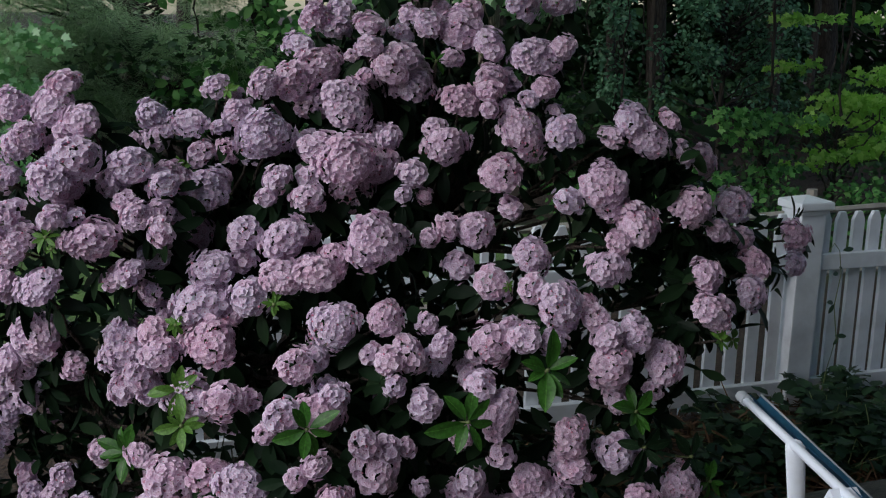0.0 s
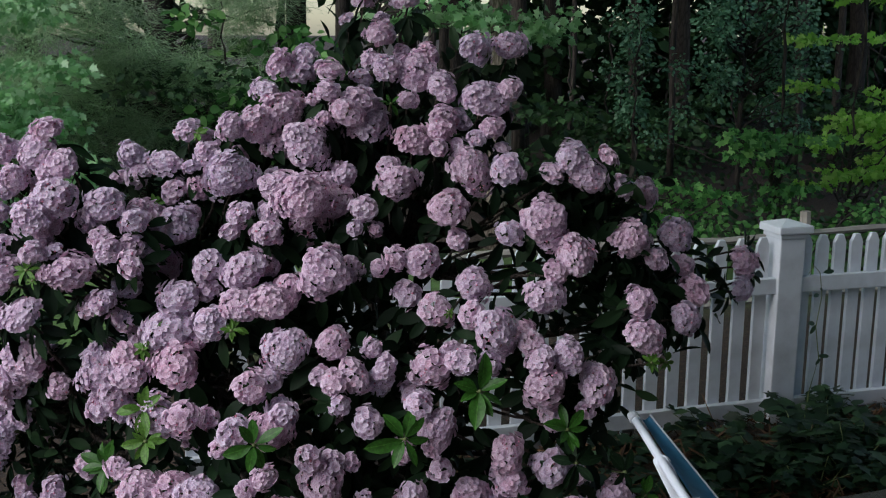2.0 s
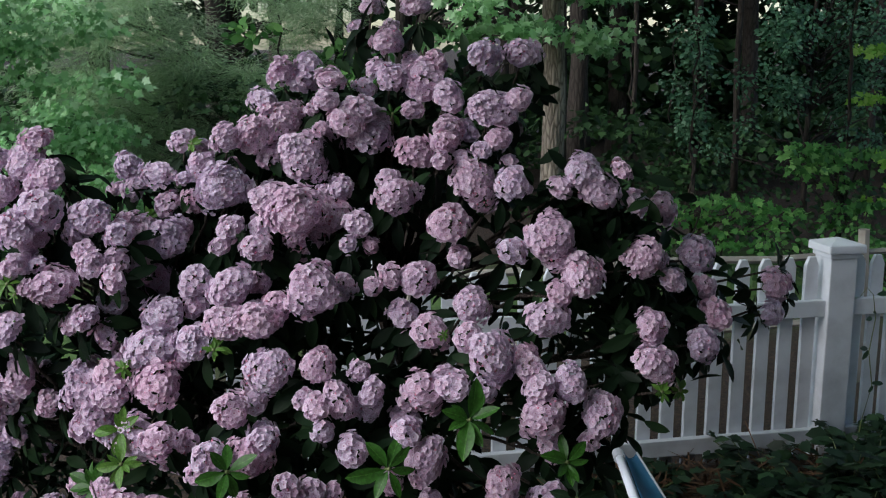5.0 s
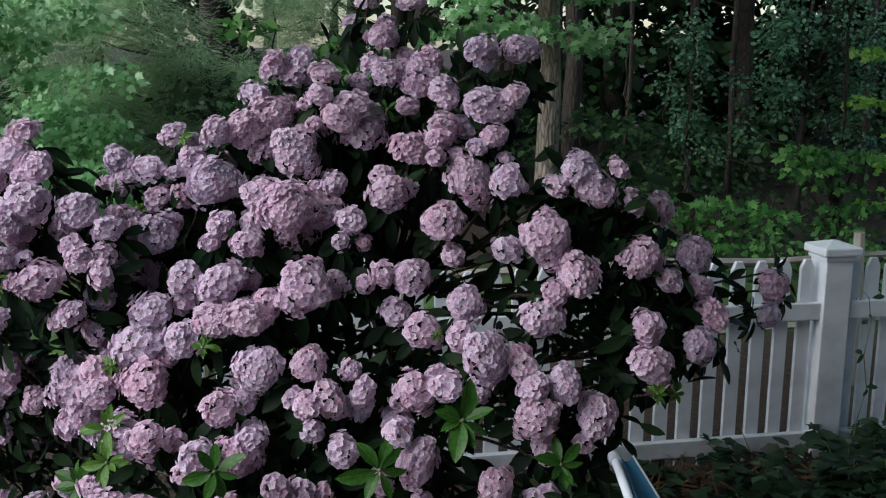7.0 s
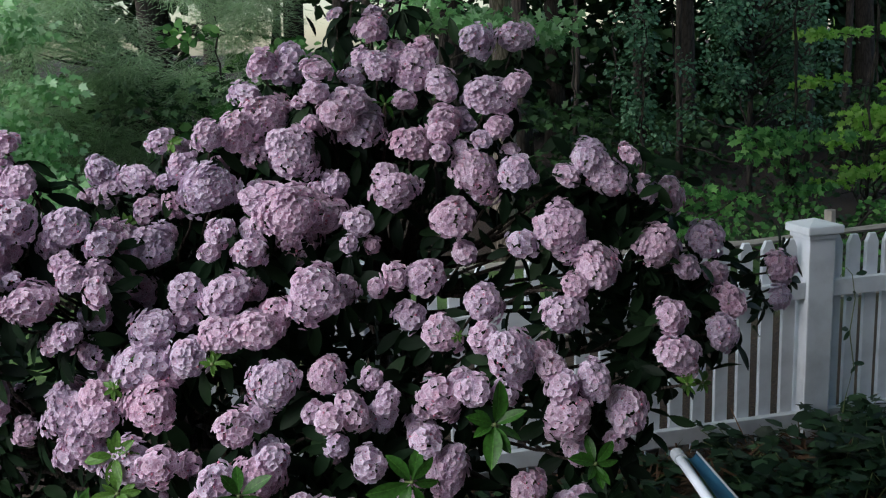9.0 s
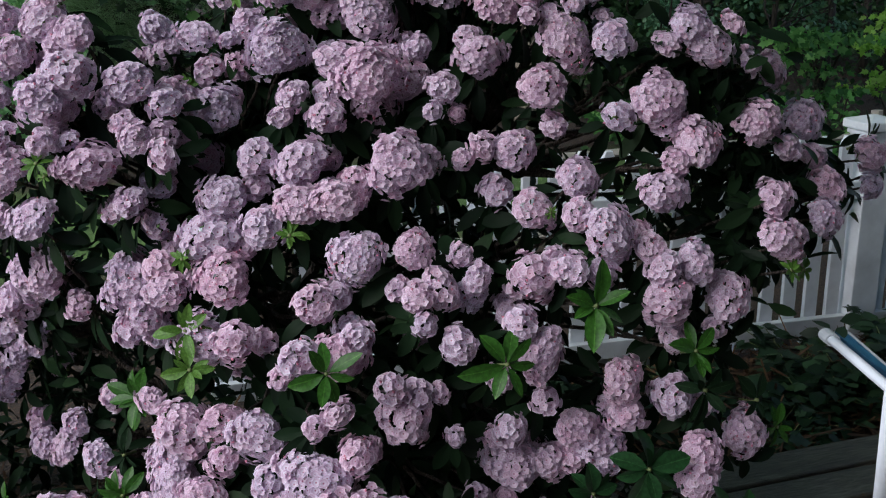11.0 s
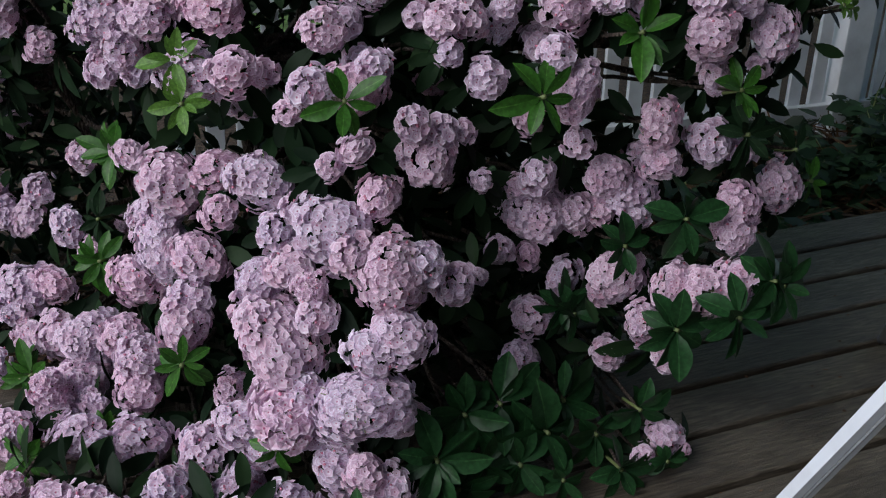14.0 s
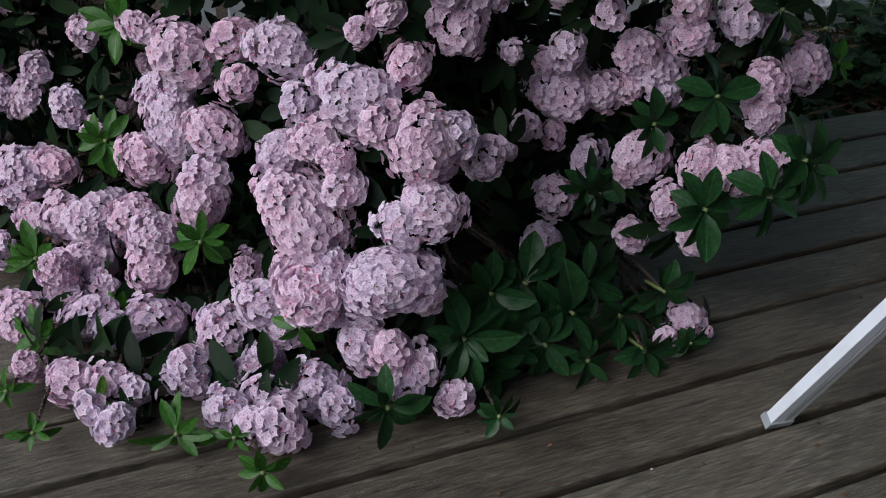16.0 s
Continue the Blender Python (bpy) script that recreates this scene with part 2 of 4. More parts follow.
def box(bm, x0, x1, y0, y1, z0, z1, bevel=0.0):
    r = bmesh.ops.create_cube(bm, size=1, matrix=Matrix.LocRotScale(((x0 + x1) / 2, (y0 + y1) / 2, (z0 + z1) / 2), None, (x1 - x0, y1 - y0, z1 - z0)))
    if bevel:
        es = list({e for v in r["verts"] for e in v.link_edges})
        bmesh.ops.bevel(bm, geom=es, offset=bevel, segments=2, affect="EDGES", profile=0.6)
    return bm


def tube(points, radii, sides=8, flat=1.0, cap=True):
    """A tube along points; flat squeezes its second axis. Gives verts and faces."""
    P = [Vector([float(c) for c in p]) for p in points]
    vs, fs = [], []
    up = Vector((0, 0, 1))
    for i, p in enumerate(P):
        t = (P[min(i + 1, len(P) - 1)] - P[max(i - 1, 0)]).normalized()
        a = t.cross(up)
        a = a.normalized() if a.length > 0.05 else t.cross(Vector((1, 0, 0))).normalized()
        b = t.cross(a)
        for k in range(sides):
            w = 2 * math.pi * k / sides + (math.pi / 4 if sides == 4 else 0)
            vs.append(p + float(radii[i]) * (math.cos(w) * a + flat * math.sin(w) * b))
        if i:
            for k in range(sides):
                q = (k + 1) % sides
                fs.append(((i - 1) * sides + k, (i - 1) * sides + q, i * sides + q, i * sides + k))
    if cap:
        fs += [tuple(range(sides - 1, -1, -1)), tuple(range((len(P) - 1) * sides, len(P) * sides))]
    return vs, fs


def gather(pieces):
    vs, fs, k = [], [], 0
    for v, f in pieces:
        vs += [tuple(p) for p in v]
        fs += [tuple(i + k for i in q) for q in f]
        k += len(v)
    return vs, fs


def curve_points(a, b, sag, n=8, wig=0.0, rng=RNG):
    a, b, s = np.array(a, float), np.array(b, float), np.array(sag, float)
    t = np.linspace(0, 1, n)[:, None]
    p = (1 - t) ** 2 * a + 2 * t * (1 - t) * ((a + b) / 2 + s) + t * t * b
    if wig:
        w = rng.normal(0, wig, (n, 3))
        w[0] = w[-1] = 0
        p = p + w
    return p


# outlines of leaves: across, along (unit length)
ELLIPTIC = [(0.0, 0.0), (0.035, 0.08), (0.12, 0.22), (0.185, 0.46), (0.175, 0.68), (0.10, 0.88), (0.0, 1.0), (-0.10, 0.88), (-0.175, 0.68), (-0.185, 0.46), (-0.12, 0.22), (-0.035, 0.08)]
LOBED = [(0.0, 0.0), (0.16, 0.12), (0.38, 0.22), (0.22, 0.36), (0.46, 0.60), (0.20, 0.66), (0.0, 1.0), (-0.20, 0.66), (-0.46, 0.60), (-0.22, 0.36), (-0.38, 0.22), (-0.16, 0.12)]
OVAL = [(0.0, 0.0), (0.30, 0.28), (0.28, 0.66), (0.0, 1.0), (-0.28, 0.66), (-0.30, 0.28)]
NEEDLE = [(0.03, 0.0), (0.028, 0.9), (0.0, 1.0), (-0.028, 0.9), (-0.03, 0.0)]


def leaf_field(base, along, normal, size, outline, fold=0.18, curl=0.15):
    """Many leaves at once: base points, directions, face normals, lengths. Gives verts and faces."""
    base, along, normal = (np.asarray(a, float) for a in (base, along, normal))
    size = np.asarray(size, float)[:, None]
    along = along / np.linalg.norm(along, axis=1, keepdims=True)
    side = np.cross(along, normal)
    side /= np.linalg.norm(side, axis=1, keepdims=True) + 1e-9
    nrm = np.cross(side, along)
    o = np.array(outline)
    mid = np.array([[0.0, 0.5]])
    q = np.vstack([o, mid])
    n, k = len(base), len(q)
    vs = np.zeros((n, k, 3))
    for j, (x, y) in enumerate(q):
        lift = fold * abs(x) - curl * y * y
        vs[:, j] = base + size * (x * side + y * along + lift * nrm)
    fs = []
    for i in range(n):
        z = i * k
        fs += [(z + j, z + (j + 1) % (k - 1), z + k - 1) for j in range(k - 1)]
    return vs.reshape(-1, 3), fs


def unit(v):
    return v / (np.linalg.norm(v, axis=-1, keepdims=True) + 1e-9)


def spray_crown(rng, sprays, leaves, size, outline, flat=0.3, face=(0, 0, 1), droop=0.35):
    """Leaves in flattened sprays: rows of centre and radius."""
    b, a, nn, s = [], [], [], []
    for c, r in sprays:
        k = max(3, int(leaves * r * r))
        d = rng.normal(0, 0.45, (k, 3)) * r
        d[:, 2] *= flat
        b.append(np.array(c) + d)
        w = unit(d * (1, 1, 0.2) + rng.normal(0, 0.25 * r, (k, 3)))
        w[:, 2] -= droop
        a.append(w)
        u = rng.normal(0, 0.45, (k, 3))
        u += np.array(face)
        nn.append(u)
        s.append(size * rng.uniform(0.65, 1.25, k))
    return leaf_field(np.vstack(b), np.vstack(a), np.vstack(nn), np.concatenate(s), outline)


# ---- setting: ground, deck, unseen light-blocking wall ----
GROUND_Z = -0.14


def build_ground():
    bm = bmesh.new()
    xs = sorted({*np.linspace(-8, 10, 46).round(3).tolist(), -900, -200, -60, -25, 25, 60, 200, 900})
    ys = sorted({*np.linspace(-6, 16, 56).round(3).tolist(), -900, -200, -40, 30, 60, 200, 900})
    grid = [[bm.verts.new((x, y, GROUND_Z + (0.035 * noise.noise((x * 0.9, y * 0.9, 0)) + 0.02 * noise.noise((x * 3, y * 3, 4)) if y > 0.25 and y < 16 else -0.02))) for x in xs] for y in ys]
    for j in range(len(ys) - 1):
        for i in range(len(xs) - 1):
            bm.faces.new((grid[j][i], grid[j][i + 1], grid[j + 1][i + 1], grid[j + 1][i]))
    return tagged(part("ground", bm, M_GROUND), "brown leaf-littered ground with a strip of thin lawn", "ground", kind="structure")


build_ground()


def straw(name, n, x0, x1, y0, y1, size, label):
    b = np.stack([RNG.uniform(x0, x1, n), RNG.uniform(y0, y1, n), np.full(n, GROUND_Z + 0.02) + RNG.uniform(0, 0.05, n)], 1)
    a = RNG.normal(0, 1, (n, 3)) * (1, 1, 0.25)
    v, f = leaf_field(b, a, RNG.normal(0, 0.3, (n, 3)) + (0, 0, 1), RNG.uniform(0.6, 1.4, n) * size, NEEDLE, 0, 0.05)
    return tagged(part(name, raw_mesh(name, v, f), M_STRAW), label, "mulch", kind="stuff")


straw("pine_straw", 5000, -2.0, 3.5, 0.11, 1.0, 0.11, "reddish brown pine straw mulch over the planting bed")

# ---- large unseen structure behind the viewpoint, added to block skylight ----
bm = bmesh.new()
box(bm, -5, 7, -6.7, -6.5, GROUND_Z - 0.05, 5.6)
tagged(part("wall_unseen_rear", bm, M_BLOCKER), "unseen grey wall facing the deck, added to block skylight", "wall", kind="structure")


# wall out of view, added to cut skylight from the right
bm = bmesh.new()
box(bm, 3.3, 3.5, -6.49, -0.7, GROUND_Z - 0.05, 5.0)
tagged(part("wall_unseen_side", bm, M_BLOCKER), "unseen grey wall beside the deck, added to block skylight", "wall", kind="structure")
# ceiling out of view, added so light falls off towards the right
bm = bmesh.new()
box(bm, -1.15, 3.29, -6.49, -0.5, 2.75, 2.95)
tagged(part("ceiling_unseen", bm, M_BLOCKER), "unseen grey ceiling over part of the deck, added to block skylight", "ceiling", kind="structure")


# ---- picket fence ----
def picket_mesh(w, th, z0, z1):
    bm = bmesh.new()
    tip = z1 - w * 0.62
    front = [(-w / 2, z0), (w / 2, z0), (w / 2, tip), (w * 0.22, z1), (-w * 0.22, z1), (-w / 2, tip)]
    a = [bm.verts.new((x, -th / 2, z)) for x, z in front]
    b = [bm.verts.new((x, th / 2, z)) for x, z in front]
    bm.faces.new(a)
    bm.faces.new(b[::-1])
    for i in range(6):
        bm.faces.new((a[(i + 1) % 6], a[i], b[i], b[(i + 1) % 6]))
    me = bpy.data.meshes.new("picket")
    bmesh.ops.bevel(bm, geom=[e for e in bm.edges if abs(e.verts[0].co.y - e.verts[1].co.y) < 1e-6], offset=0.002, segments=1, affect="EDGES")
    bm.to_mesh(me)
    bm.free()
    me.materials.append(M_WHITE)
    return me


def build_fence():
    f = tagged(new("picket_fence"), "white painted picket fence behind the flowering shrub", "fence")
    f.matrix_world = pose(FENCE_X, FENCE_Y, 0, 0, 0, FENCE_TURN)
    w, cap = POST_W / 2, FENCE_TOP
    for px in POSTS:
        bm = bmesh.new()
        box(bm, px - w, px + w, -w, w, GROUND_Z - 0.1, cap - 0.07, 0.006)
        post = part("fence_post", bm, M_WHITE, f)
        bm = bmesh.new()
        box(bm, px - w - 0.008, px + w + 0.008, -w - 0.008, w + 0.008, cap - 0.085, cap - 0.066, 0.004)
        box(bm, px - w - 0.022, px + w + 0.022, -w - 0.022, w + 0.022, cap - 0.064, cap - 0.030, 0.007)
        c = bmesh.ops.create_cone(bm, cap_ends=True, segments=4, radius1=(w + 0.018) * 1.414, radius2=0.012, depth=0.020, matrix=Matrix.Translation((px, 0, cap - 0.0195)) @ Matrix.Rotation(math.pi / 4, 4, "Z"))
        part("post_cap", bm, M_WHITE, post, "white bevelled pyramid post cap")
    me = picket_mesh(PICKET_W, 0.020, RAIL_LOW - 0.09, PICKET_TOP)
    ends = [POSTS[0] - 0.7, *POSTS, POSTS[-1] + 1.9]
    for a, b in zip(ends, ends[1:]):
        a2, b2 = a + w, b - w
        for z in (RAIL_LOW, RAIL_HIGH):
            bm = bmesh.new()
            box(bm, a2 + 0.001, b2 - 0.001, -0.045, -0.012, z - RAIL_H / 2, z + RAIL_H / 2, 0.003)
            part("fence_rail", bm, M_WHITE, f)
        n = max(1, round((b2 - a2) / (PICKET_GAP if b < 0.1 else PICKET_GAP * 0.87)))
        for i in range(n):
            o = part("picket", me, None, f)
            o.location = (a2 + (i + 0.5) * (b2 - a2) / n, 0.0, RNG.uniform(-0.003, 0.003))
    return f


build_fence()


def build_split_rail():
    f = tagged(new("split_rail_fence"), "weathered grey split-rail fence at the edge of the woods", "fence")
    f.location = (0, SPLIT_Y, 0)
    for i, x in enumerate((0.36, SPLIT_X, SPLIT_X + 2.3)):
        v, q = tube([(x, 0, GROUND_Z - 0.1), (x + 0.01, 0, 0.3), (x, 0.01, SPLIT_Z + 0.12)], [0.035, 0.032, 0.028], 7)
        part("post", raw_mesh("post", v, q, False), M_RAIL, f)
        if i < 2:
            for z in (SPLIT_Z - 0.34, SPLIT_Z):
                v, q = tube(curve_points((x, 0.02, z), (x + 2.3, -0.02, z + 0.01), (0, 0, -0.02), 6, 0.006), [0.02, 0.027, 0.03, 0.028, 0.026, 0.02], 6, 0.7)
                part("rail", raw_mesh("rail", v, q, False), M_RAIL, f)


build_split_rail()


# ---- flowering shrub ----
shrub = tagged(new("mountain_laurel"), "large mountain laurel shrub covered in pink flower clusters", "shrub")
shrub.location = (SHRUB_X, SHRUB_Y, GROUND_Z)
bpy.context.view_layer.update()
SHRUB_INV = Matrix.Translation((-SHRUB_X, -SHRUB_Y, -GROUND_Z))


def floret(rng, wall=True):
    """A five-pointed saucer: a dark eye, a pale throat, a pinker wall and a flaring crimped rim."""
    vs, out, fs = [(0, 0, 0.0)], [0.0], []
    lift = rng.uniform(0.16, 0.42)
    for k in range(5):
        w = 2 * math.pi * k / 5
        vs.append((0.36 * math.cos(w), 0.36 * math.sin(w), 0.02))
        out.append(0.22)
    for k in range(10 if wall else 0):
        w = math.pi * k / 5
        r = 0.74 if k % 2 == 0 else 0.69
        vs.append((r * math.cos(w), r * math.sin(w), lift * 0.75 + (0.0 if k % 2 == 0 else 0.05)))
        out.append(0.62)
    for k in range(10):
        w = math.pi * k / 5
        r = (1.10 if k % 2 == 0 else 0.80) * rng.uniform(0.94, 1.06)
        vs.append((r * math.cos(w), r * math.sin(w), lift + (-0.04 if k % 2 == 0 else 0.07) + rng.uniform(-0.05, 0.05)))
        out.append(1.0)
    for k in range(5):
        q = (k + 1) % 5
        a, b, c = 6 + 2 * k, 7 + 2 * k, 6 + (2 * k + 2) % 10
        fs += [(0, 1 + k, 1 + q), (1 + k, a, b), (1 + k, b, 1 + q), (1 + q, b, c)]
        if wall:
            fs += [(a, a + 10, b + 10, b), (b, b + 10, c + 10, c)]
    return np.array(vs), fs, out


def cluster_mesh(seed, size, dome, bud_share):
    """A rounded head of many florets of unit radius, its stalks meeting below."""
    rng = np.random.default_rng(seed)
    vs, fs, at, mats, k = [], [], [], [], 0
    n = int(3.05 * dome / size**2)
    lumps = unit(rng.normal(0, 1, (7, 3)) + (0, 0, 0.5))
    inner = n // 2
    for i in range(n + inner):
        z = 1 - ((i + 0.5) / n if i < n else (i - n + 0.5) / inner) * dome
        w = i * 2.39996
        s = math.sqrt(max(0, 1 - z * z))
        d = unit(np.array([s * math.cos(w), s * math.sin(w), z]) + rng.normal(0, 0.42 * size, 3))
        reach = 0.70 + 0.38 * max(0, float(np.max(lumps @ d))) ** 9 + rng.uniform(-0.30, 0.30) * size
        if i >= n:
            reach *= 0.87
        tilt = unit(d + rng.normal(0, 0.20, 3) + (0, 0, 0.1))
        m = Vector(tilt).to_track_quat("Z", "Y").to_matrix() @ Matrix.Rotation(rng.uniform(0, 6.28), 3, "Z")
        m = np.array(m)
        if rng.random() < bud_share:
            r = 0.3 * size
            ring = [(r * math.cos(a), r * math.sin(a), 0) for a in np.arange(5) * 1.2566]
            v = np.array([(0, 0, -0.5 * size), *ring, (0, 0, 0.45 * size)])
            f = [(0, 1 + (j + 1) % 5, 1 + j) for j in range(5)] + [(6, 1 + j, 1 + (j + 1) % 5) for j in range(5)]
            o, mi = [0.0] * 7, 1
            reach *= 0.97
        else:
            v, f, o = floret(rng, i < n and size < 0.19)
            v = v * size * rng.uniform(0.80, 1.10)
            mi = 0
        v = v @ m.T + d * (reach - 0.03)
        vs.append(v)
        fs += [tuple(j + k for j in q) for q in f]
        at += o
        mats += [mi] * len(f)
        k += len(v)
    for i in range(14):
        d = unit(rng.normal(0, 1, 3) + (0, 0, 0.9)) * 0.8
        v, f = tube([(0, 0, -0.55), tuple(d * 0.5 + np.array((0, 0, -0.15))), tuple(d)], [0.022, 0.016, 0.012], 4)
        vs.append(np.array([tuple(p) for p in v]))
        fs += [tuple(j + k for j in q) for q in f]
        at += [0.5] * len(v)
        mats += [2] * len(f)
        k += len(v)
    me = raw_mesh("flower_head", np.vstack(vs), fs)
    for m in (M_PETAL, M_BUD, M_SHOOT):
        me.materials.append(m)
    me.polygons.foreach_set("material_index", mats)
    me.attributes.new("out", "FLOAT", "POINT").data.foreach_set("value", at)
    return me


FLORET = 0.0088
SIZES = (0.33, 0.25, 0.20, 0.165, 0.135, 0.112)
CLUSTERS = {size: [cluster_mesh(int(size * 1000) + k, size, d, b) for k, (d, b) in enumerate(((1.4, 0.05), (1.2, 0.09), (1.5, 0.04), (1.3, 0.13), (1.35, 0.02), (1.1, 0.06)))] for size in SIZES}
HEADS = []
TWIGS = []


def facing(x, y, z):
    """The way a shoot at this place grows: out from the middle of the shrub, and up."""
    d = np.array((x - SHRUB_X, (y - SHRUB_Y - 0.05) * 1.15, (z - 0.45) * 0.9))
    return unit(unit(d) + np.array((0, -0.15, 0.42)))


def flower_head(x, y, z, r):
    d = facing(x, y, z) + RNG.normal(0, 0.16, 3)
    q = Vector(d).to_track_quat("Z", "Y") @ Euler((0, 0, RNG.uniform(0, 6.28))).to_quaternion()
    k = r * 1.09
    some = CLUSTERS[min(SIZES, key=lambda q: abs(math.log(q * k / FLORET)))]
    o = part("flower_head", some[int(RNG.integers(len(some)))], None, shrub)
    o.matrix_local = SHRUB_INV @ Matrix.LocRotScale((x, y, z), q, (k * RNG.uniform(0.88, 1.18), k * RNG.uniform(0.88, 1.18), k * RNG.uniform(0.76, 1.0)))
    HEADS.append((np.array((x, y, z)), unit(d), r))


LEAVES = {}
for kind, mat in (("n", M_NEW), ("d", M_DARK), ("l", M_LIME), ("m", M_MID)):
    LEAVES[kind] = []
    for s in range(4):
        v, f = leaf_field([(0, 0, 0)], [(0, 1, 0)], [(0, 0, 1)], [1.0], [(a * (0.95 + 0.08 * s) * (1.18 if kind == "m" else 1.0), b) for a, b in ELLIPTIC], 0.22 + 0.06 * s, 0.10 + 0.06 * s)
        me = raw_mesh("leaf", v, f)
        me.materials.append(mat)
        me.attributes.new("rib", "FLOAT", "POINT").data.foreach_set("value", [1.0 if abs(x) < 1e-6 else 0.0 for x, _ in ELLIPTIC] + [1.0])
        LEAVES[kind].append(me)


def leaf_whorl(x, y, z, r, kind):
    """A rosette of leaves round a short shoot tip."""
    d = unit(facing(x, y, z) + np.array((0, -0.25, 0)))
    m = SHRUB_INV @ Matrix.LocRotScale((x, y, z), Vector(d).to_track_quat("Z", "Y"), None)
    v, f = tube([(0, 0, -0.7 * r), (0, 0, -0.2 * r), (0, 0, 0.06 * r)], [0.0035, 0.003, 0.004], 6)
    w = part("leaf_whorl", raw_mesh("shoot", v, f), M_SHOOT, shrub, {"n": "rosette of fresh green leaves", "l": "lime green young shoot", "m": "rosette of broad deep green leaves"}.get(kind, ""))
    w.matrix_local = m
    n = int(RNG.integers(7, 10)) + (3 if kind == "m" else 0)
    r *= 1.02 if kind == "m" else 1.0
    for i in range(n):
        tier = i % 2
        o = part("leaf", LEAVES[kind][int(RNG.integers(4))], None, w)
        k = r * RNG.uniform(0.72, 1.08) * (1.0 if tier == 0 else 0.8)
        o.matrix_local = pose(0, 0, -0.05 * r * tier, 0, 0, 360 * i / n * 1.0 + RNG.uniform(-20, 20)) @ pose(0, 0.04 * r, 0, RNG.uniform(-34, 34) + 20 * tier, RNG.uniform(-34, 34), 0) @ Matrix.Scale(k, 4)
    TWIGS.append((np.array((x, y, z)), d))


flower_head(-0.96, 0.07, 1.27, 0.050)
flower_head(-0.90, 0.00, 1.25, 0.049)
flower_head(-0.93, 0.06, 1.32, 0.036)
flower_head(-1.01, 0.06, 1.21, 0.039)
flower_head(-0.92, -0.06, 1.18, 0.052)
flower_head(-0.97, -0.07, 1.13, 0.053)
flower_head(-0.81, -0.08, 1.16, 0.048)
flower_head(-0.90, -0.13, 1.01, 0.054)
flower_head(-0.98, -0.12, 1.06, 0.031)
flower_head(-0.81, -0.14, 1.06, 0.038)
flower_head(-0.76, -0.12, 1.06, 0.031)
flower_head(-0.73, 0.22, 1.24, 0.040)
flower_head(-0.66, 0.11, 1.23, 0.046)
flower_head(-0.60, 0.10, 1.31, 0.034)
flower_head(-0.51, -0.02, 1.21, 0.064)
flower_head(-0.64, -0.03, 1.09, 0.059)
flower_head(-0.70, 0.04, 1.10, 0.041)
flower_head(-0.72, -0.08, 1.03, 0.045)
flower_head(-0.50, 0.03, 1.32, 0.040)
flower_head(-0.56, 0.05, 1.26, 0.038)
flower_head(-0.32, -0.01, 1.28, 0.066)
flower_head(-0.36, -0.16, 1.16, 0.064)
flower_head(-0.41, -0.12, 1.19, 0.042)
flower_head(-0.45, -0.17, 1.09, 0.039)
flower_head(-0.50, -0.11, 1.13, 0.032)
flower_head(-0.43, 0.05, 1.33, 0.051)
flower_head(-0.36, 0.07, 1.36, 0.060)
flower_head(-0.40, 0.10, 1.41, 0.034)
flower_head(-0.35, 0.16, 1.47, 0.043)
flower_head(-0.28, 0.17, 1.49, 0.036)
flower_head(-0.24, 0.07, 1.46, 0.035)
flower_head(-0.18, 0.01, 1.39, 0.042)
flower_head(-0.22, -0.03, 1.36, 0.040)
flower_head(-0.15, -0.00, 1.32, 0.054)
flower_head(-0.06, 0.22, 1.55, 0.049)
flower_head(-0.09, 0.31, 1.64, 0.038)
flower_head(0.04, 0.31, 1.65, 0.042)
flower_head(-0.08, 0.10, 1.46, 0.043)
flower_head(-0.00, 0.09, 1.45, 0.054)
flower_head(0.04, 0.12, 1.49, 0.044)
flower_head(0.05, 0.02, 1.41, 0.049)
flower_head(0.16, 0.07, 1.51, 0.050)
flower_head(0.27, 0.09, 1.52, 0.054)
flower_head(0.14, -0.05, 1.38, 0.055)
flower_head(0.20, -0.08, 1.41, 0.035)
flower_head(-0.05, -0.06, 1.28, 0.051)
flower_head(0.01, -0.08, 1.31, 0.034)
flower_head(-0.11, -0.12, 1.19, 0.055)
flower_head(0.08, -0.12, 1.22, 0.071)
flower_head(0.15, -0.20, 1.22, 0.044)
flower_head(-0.01, -0.20, 1.13, 0.052)
flower_head(-0.22, -0.20, 1.14, 0.032)
flower_head(-0.16, -0.27, 1.03, 0.025)
flower_head(0.32, -0.22, 1.24, 0.057)
flower_head(0.35, -0.25, 1.20, 0.046)
flower_head(0.26, -0.24, 1.21, 0.030)
flower_head(0.22, -0.29, 1.10, 0.059)
flower_head(0.54, -0.20, 1.14, 0.042)
flower_head(0.44, -0.25, 1.17, 0.034)
flower_head(0.27, -0.35, 1.02, 0.059)
flower_head(0.17, -0.40, 0.94, 0.051)
flower_head(0.21, -0.38, 0.99, 0.032)
flower_head(0.45, -0.30, 1.04, 0.057)
flower_head(0.52, -0.31, 0.99, 0.037)
flower_head(0.63, -0.21, 1.03, 0.049)
flower_head(0.64, -0.25, 0.95, 0.036)
flower_head(0.65, -0.29, 0.89, 0.041)
flower_head(0.55, -0.41, 0.86, 0.046)
flower_head(0.41, -0.43, 0.91, 0.044)
flower_head(0.40, -0.48, 0.84, 0.048)
flower_head(0.94, -0.08, 0.90, 0.050)
flower_head(0.90, -0.14, 0.84, 0.033)
flower_head(-0.34, -0.29, 1.01, 0.059)
flower_head(-0.10, -0.27, 1.02, 0.051)
flower_head(-0.09, -0.36, 0.92, 0.041)
flower_head(0.01, -0.34, 0.97, 0.048)
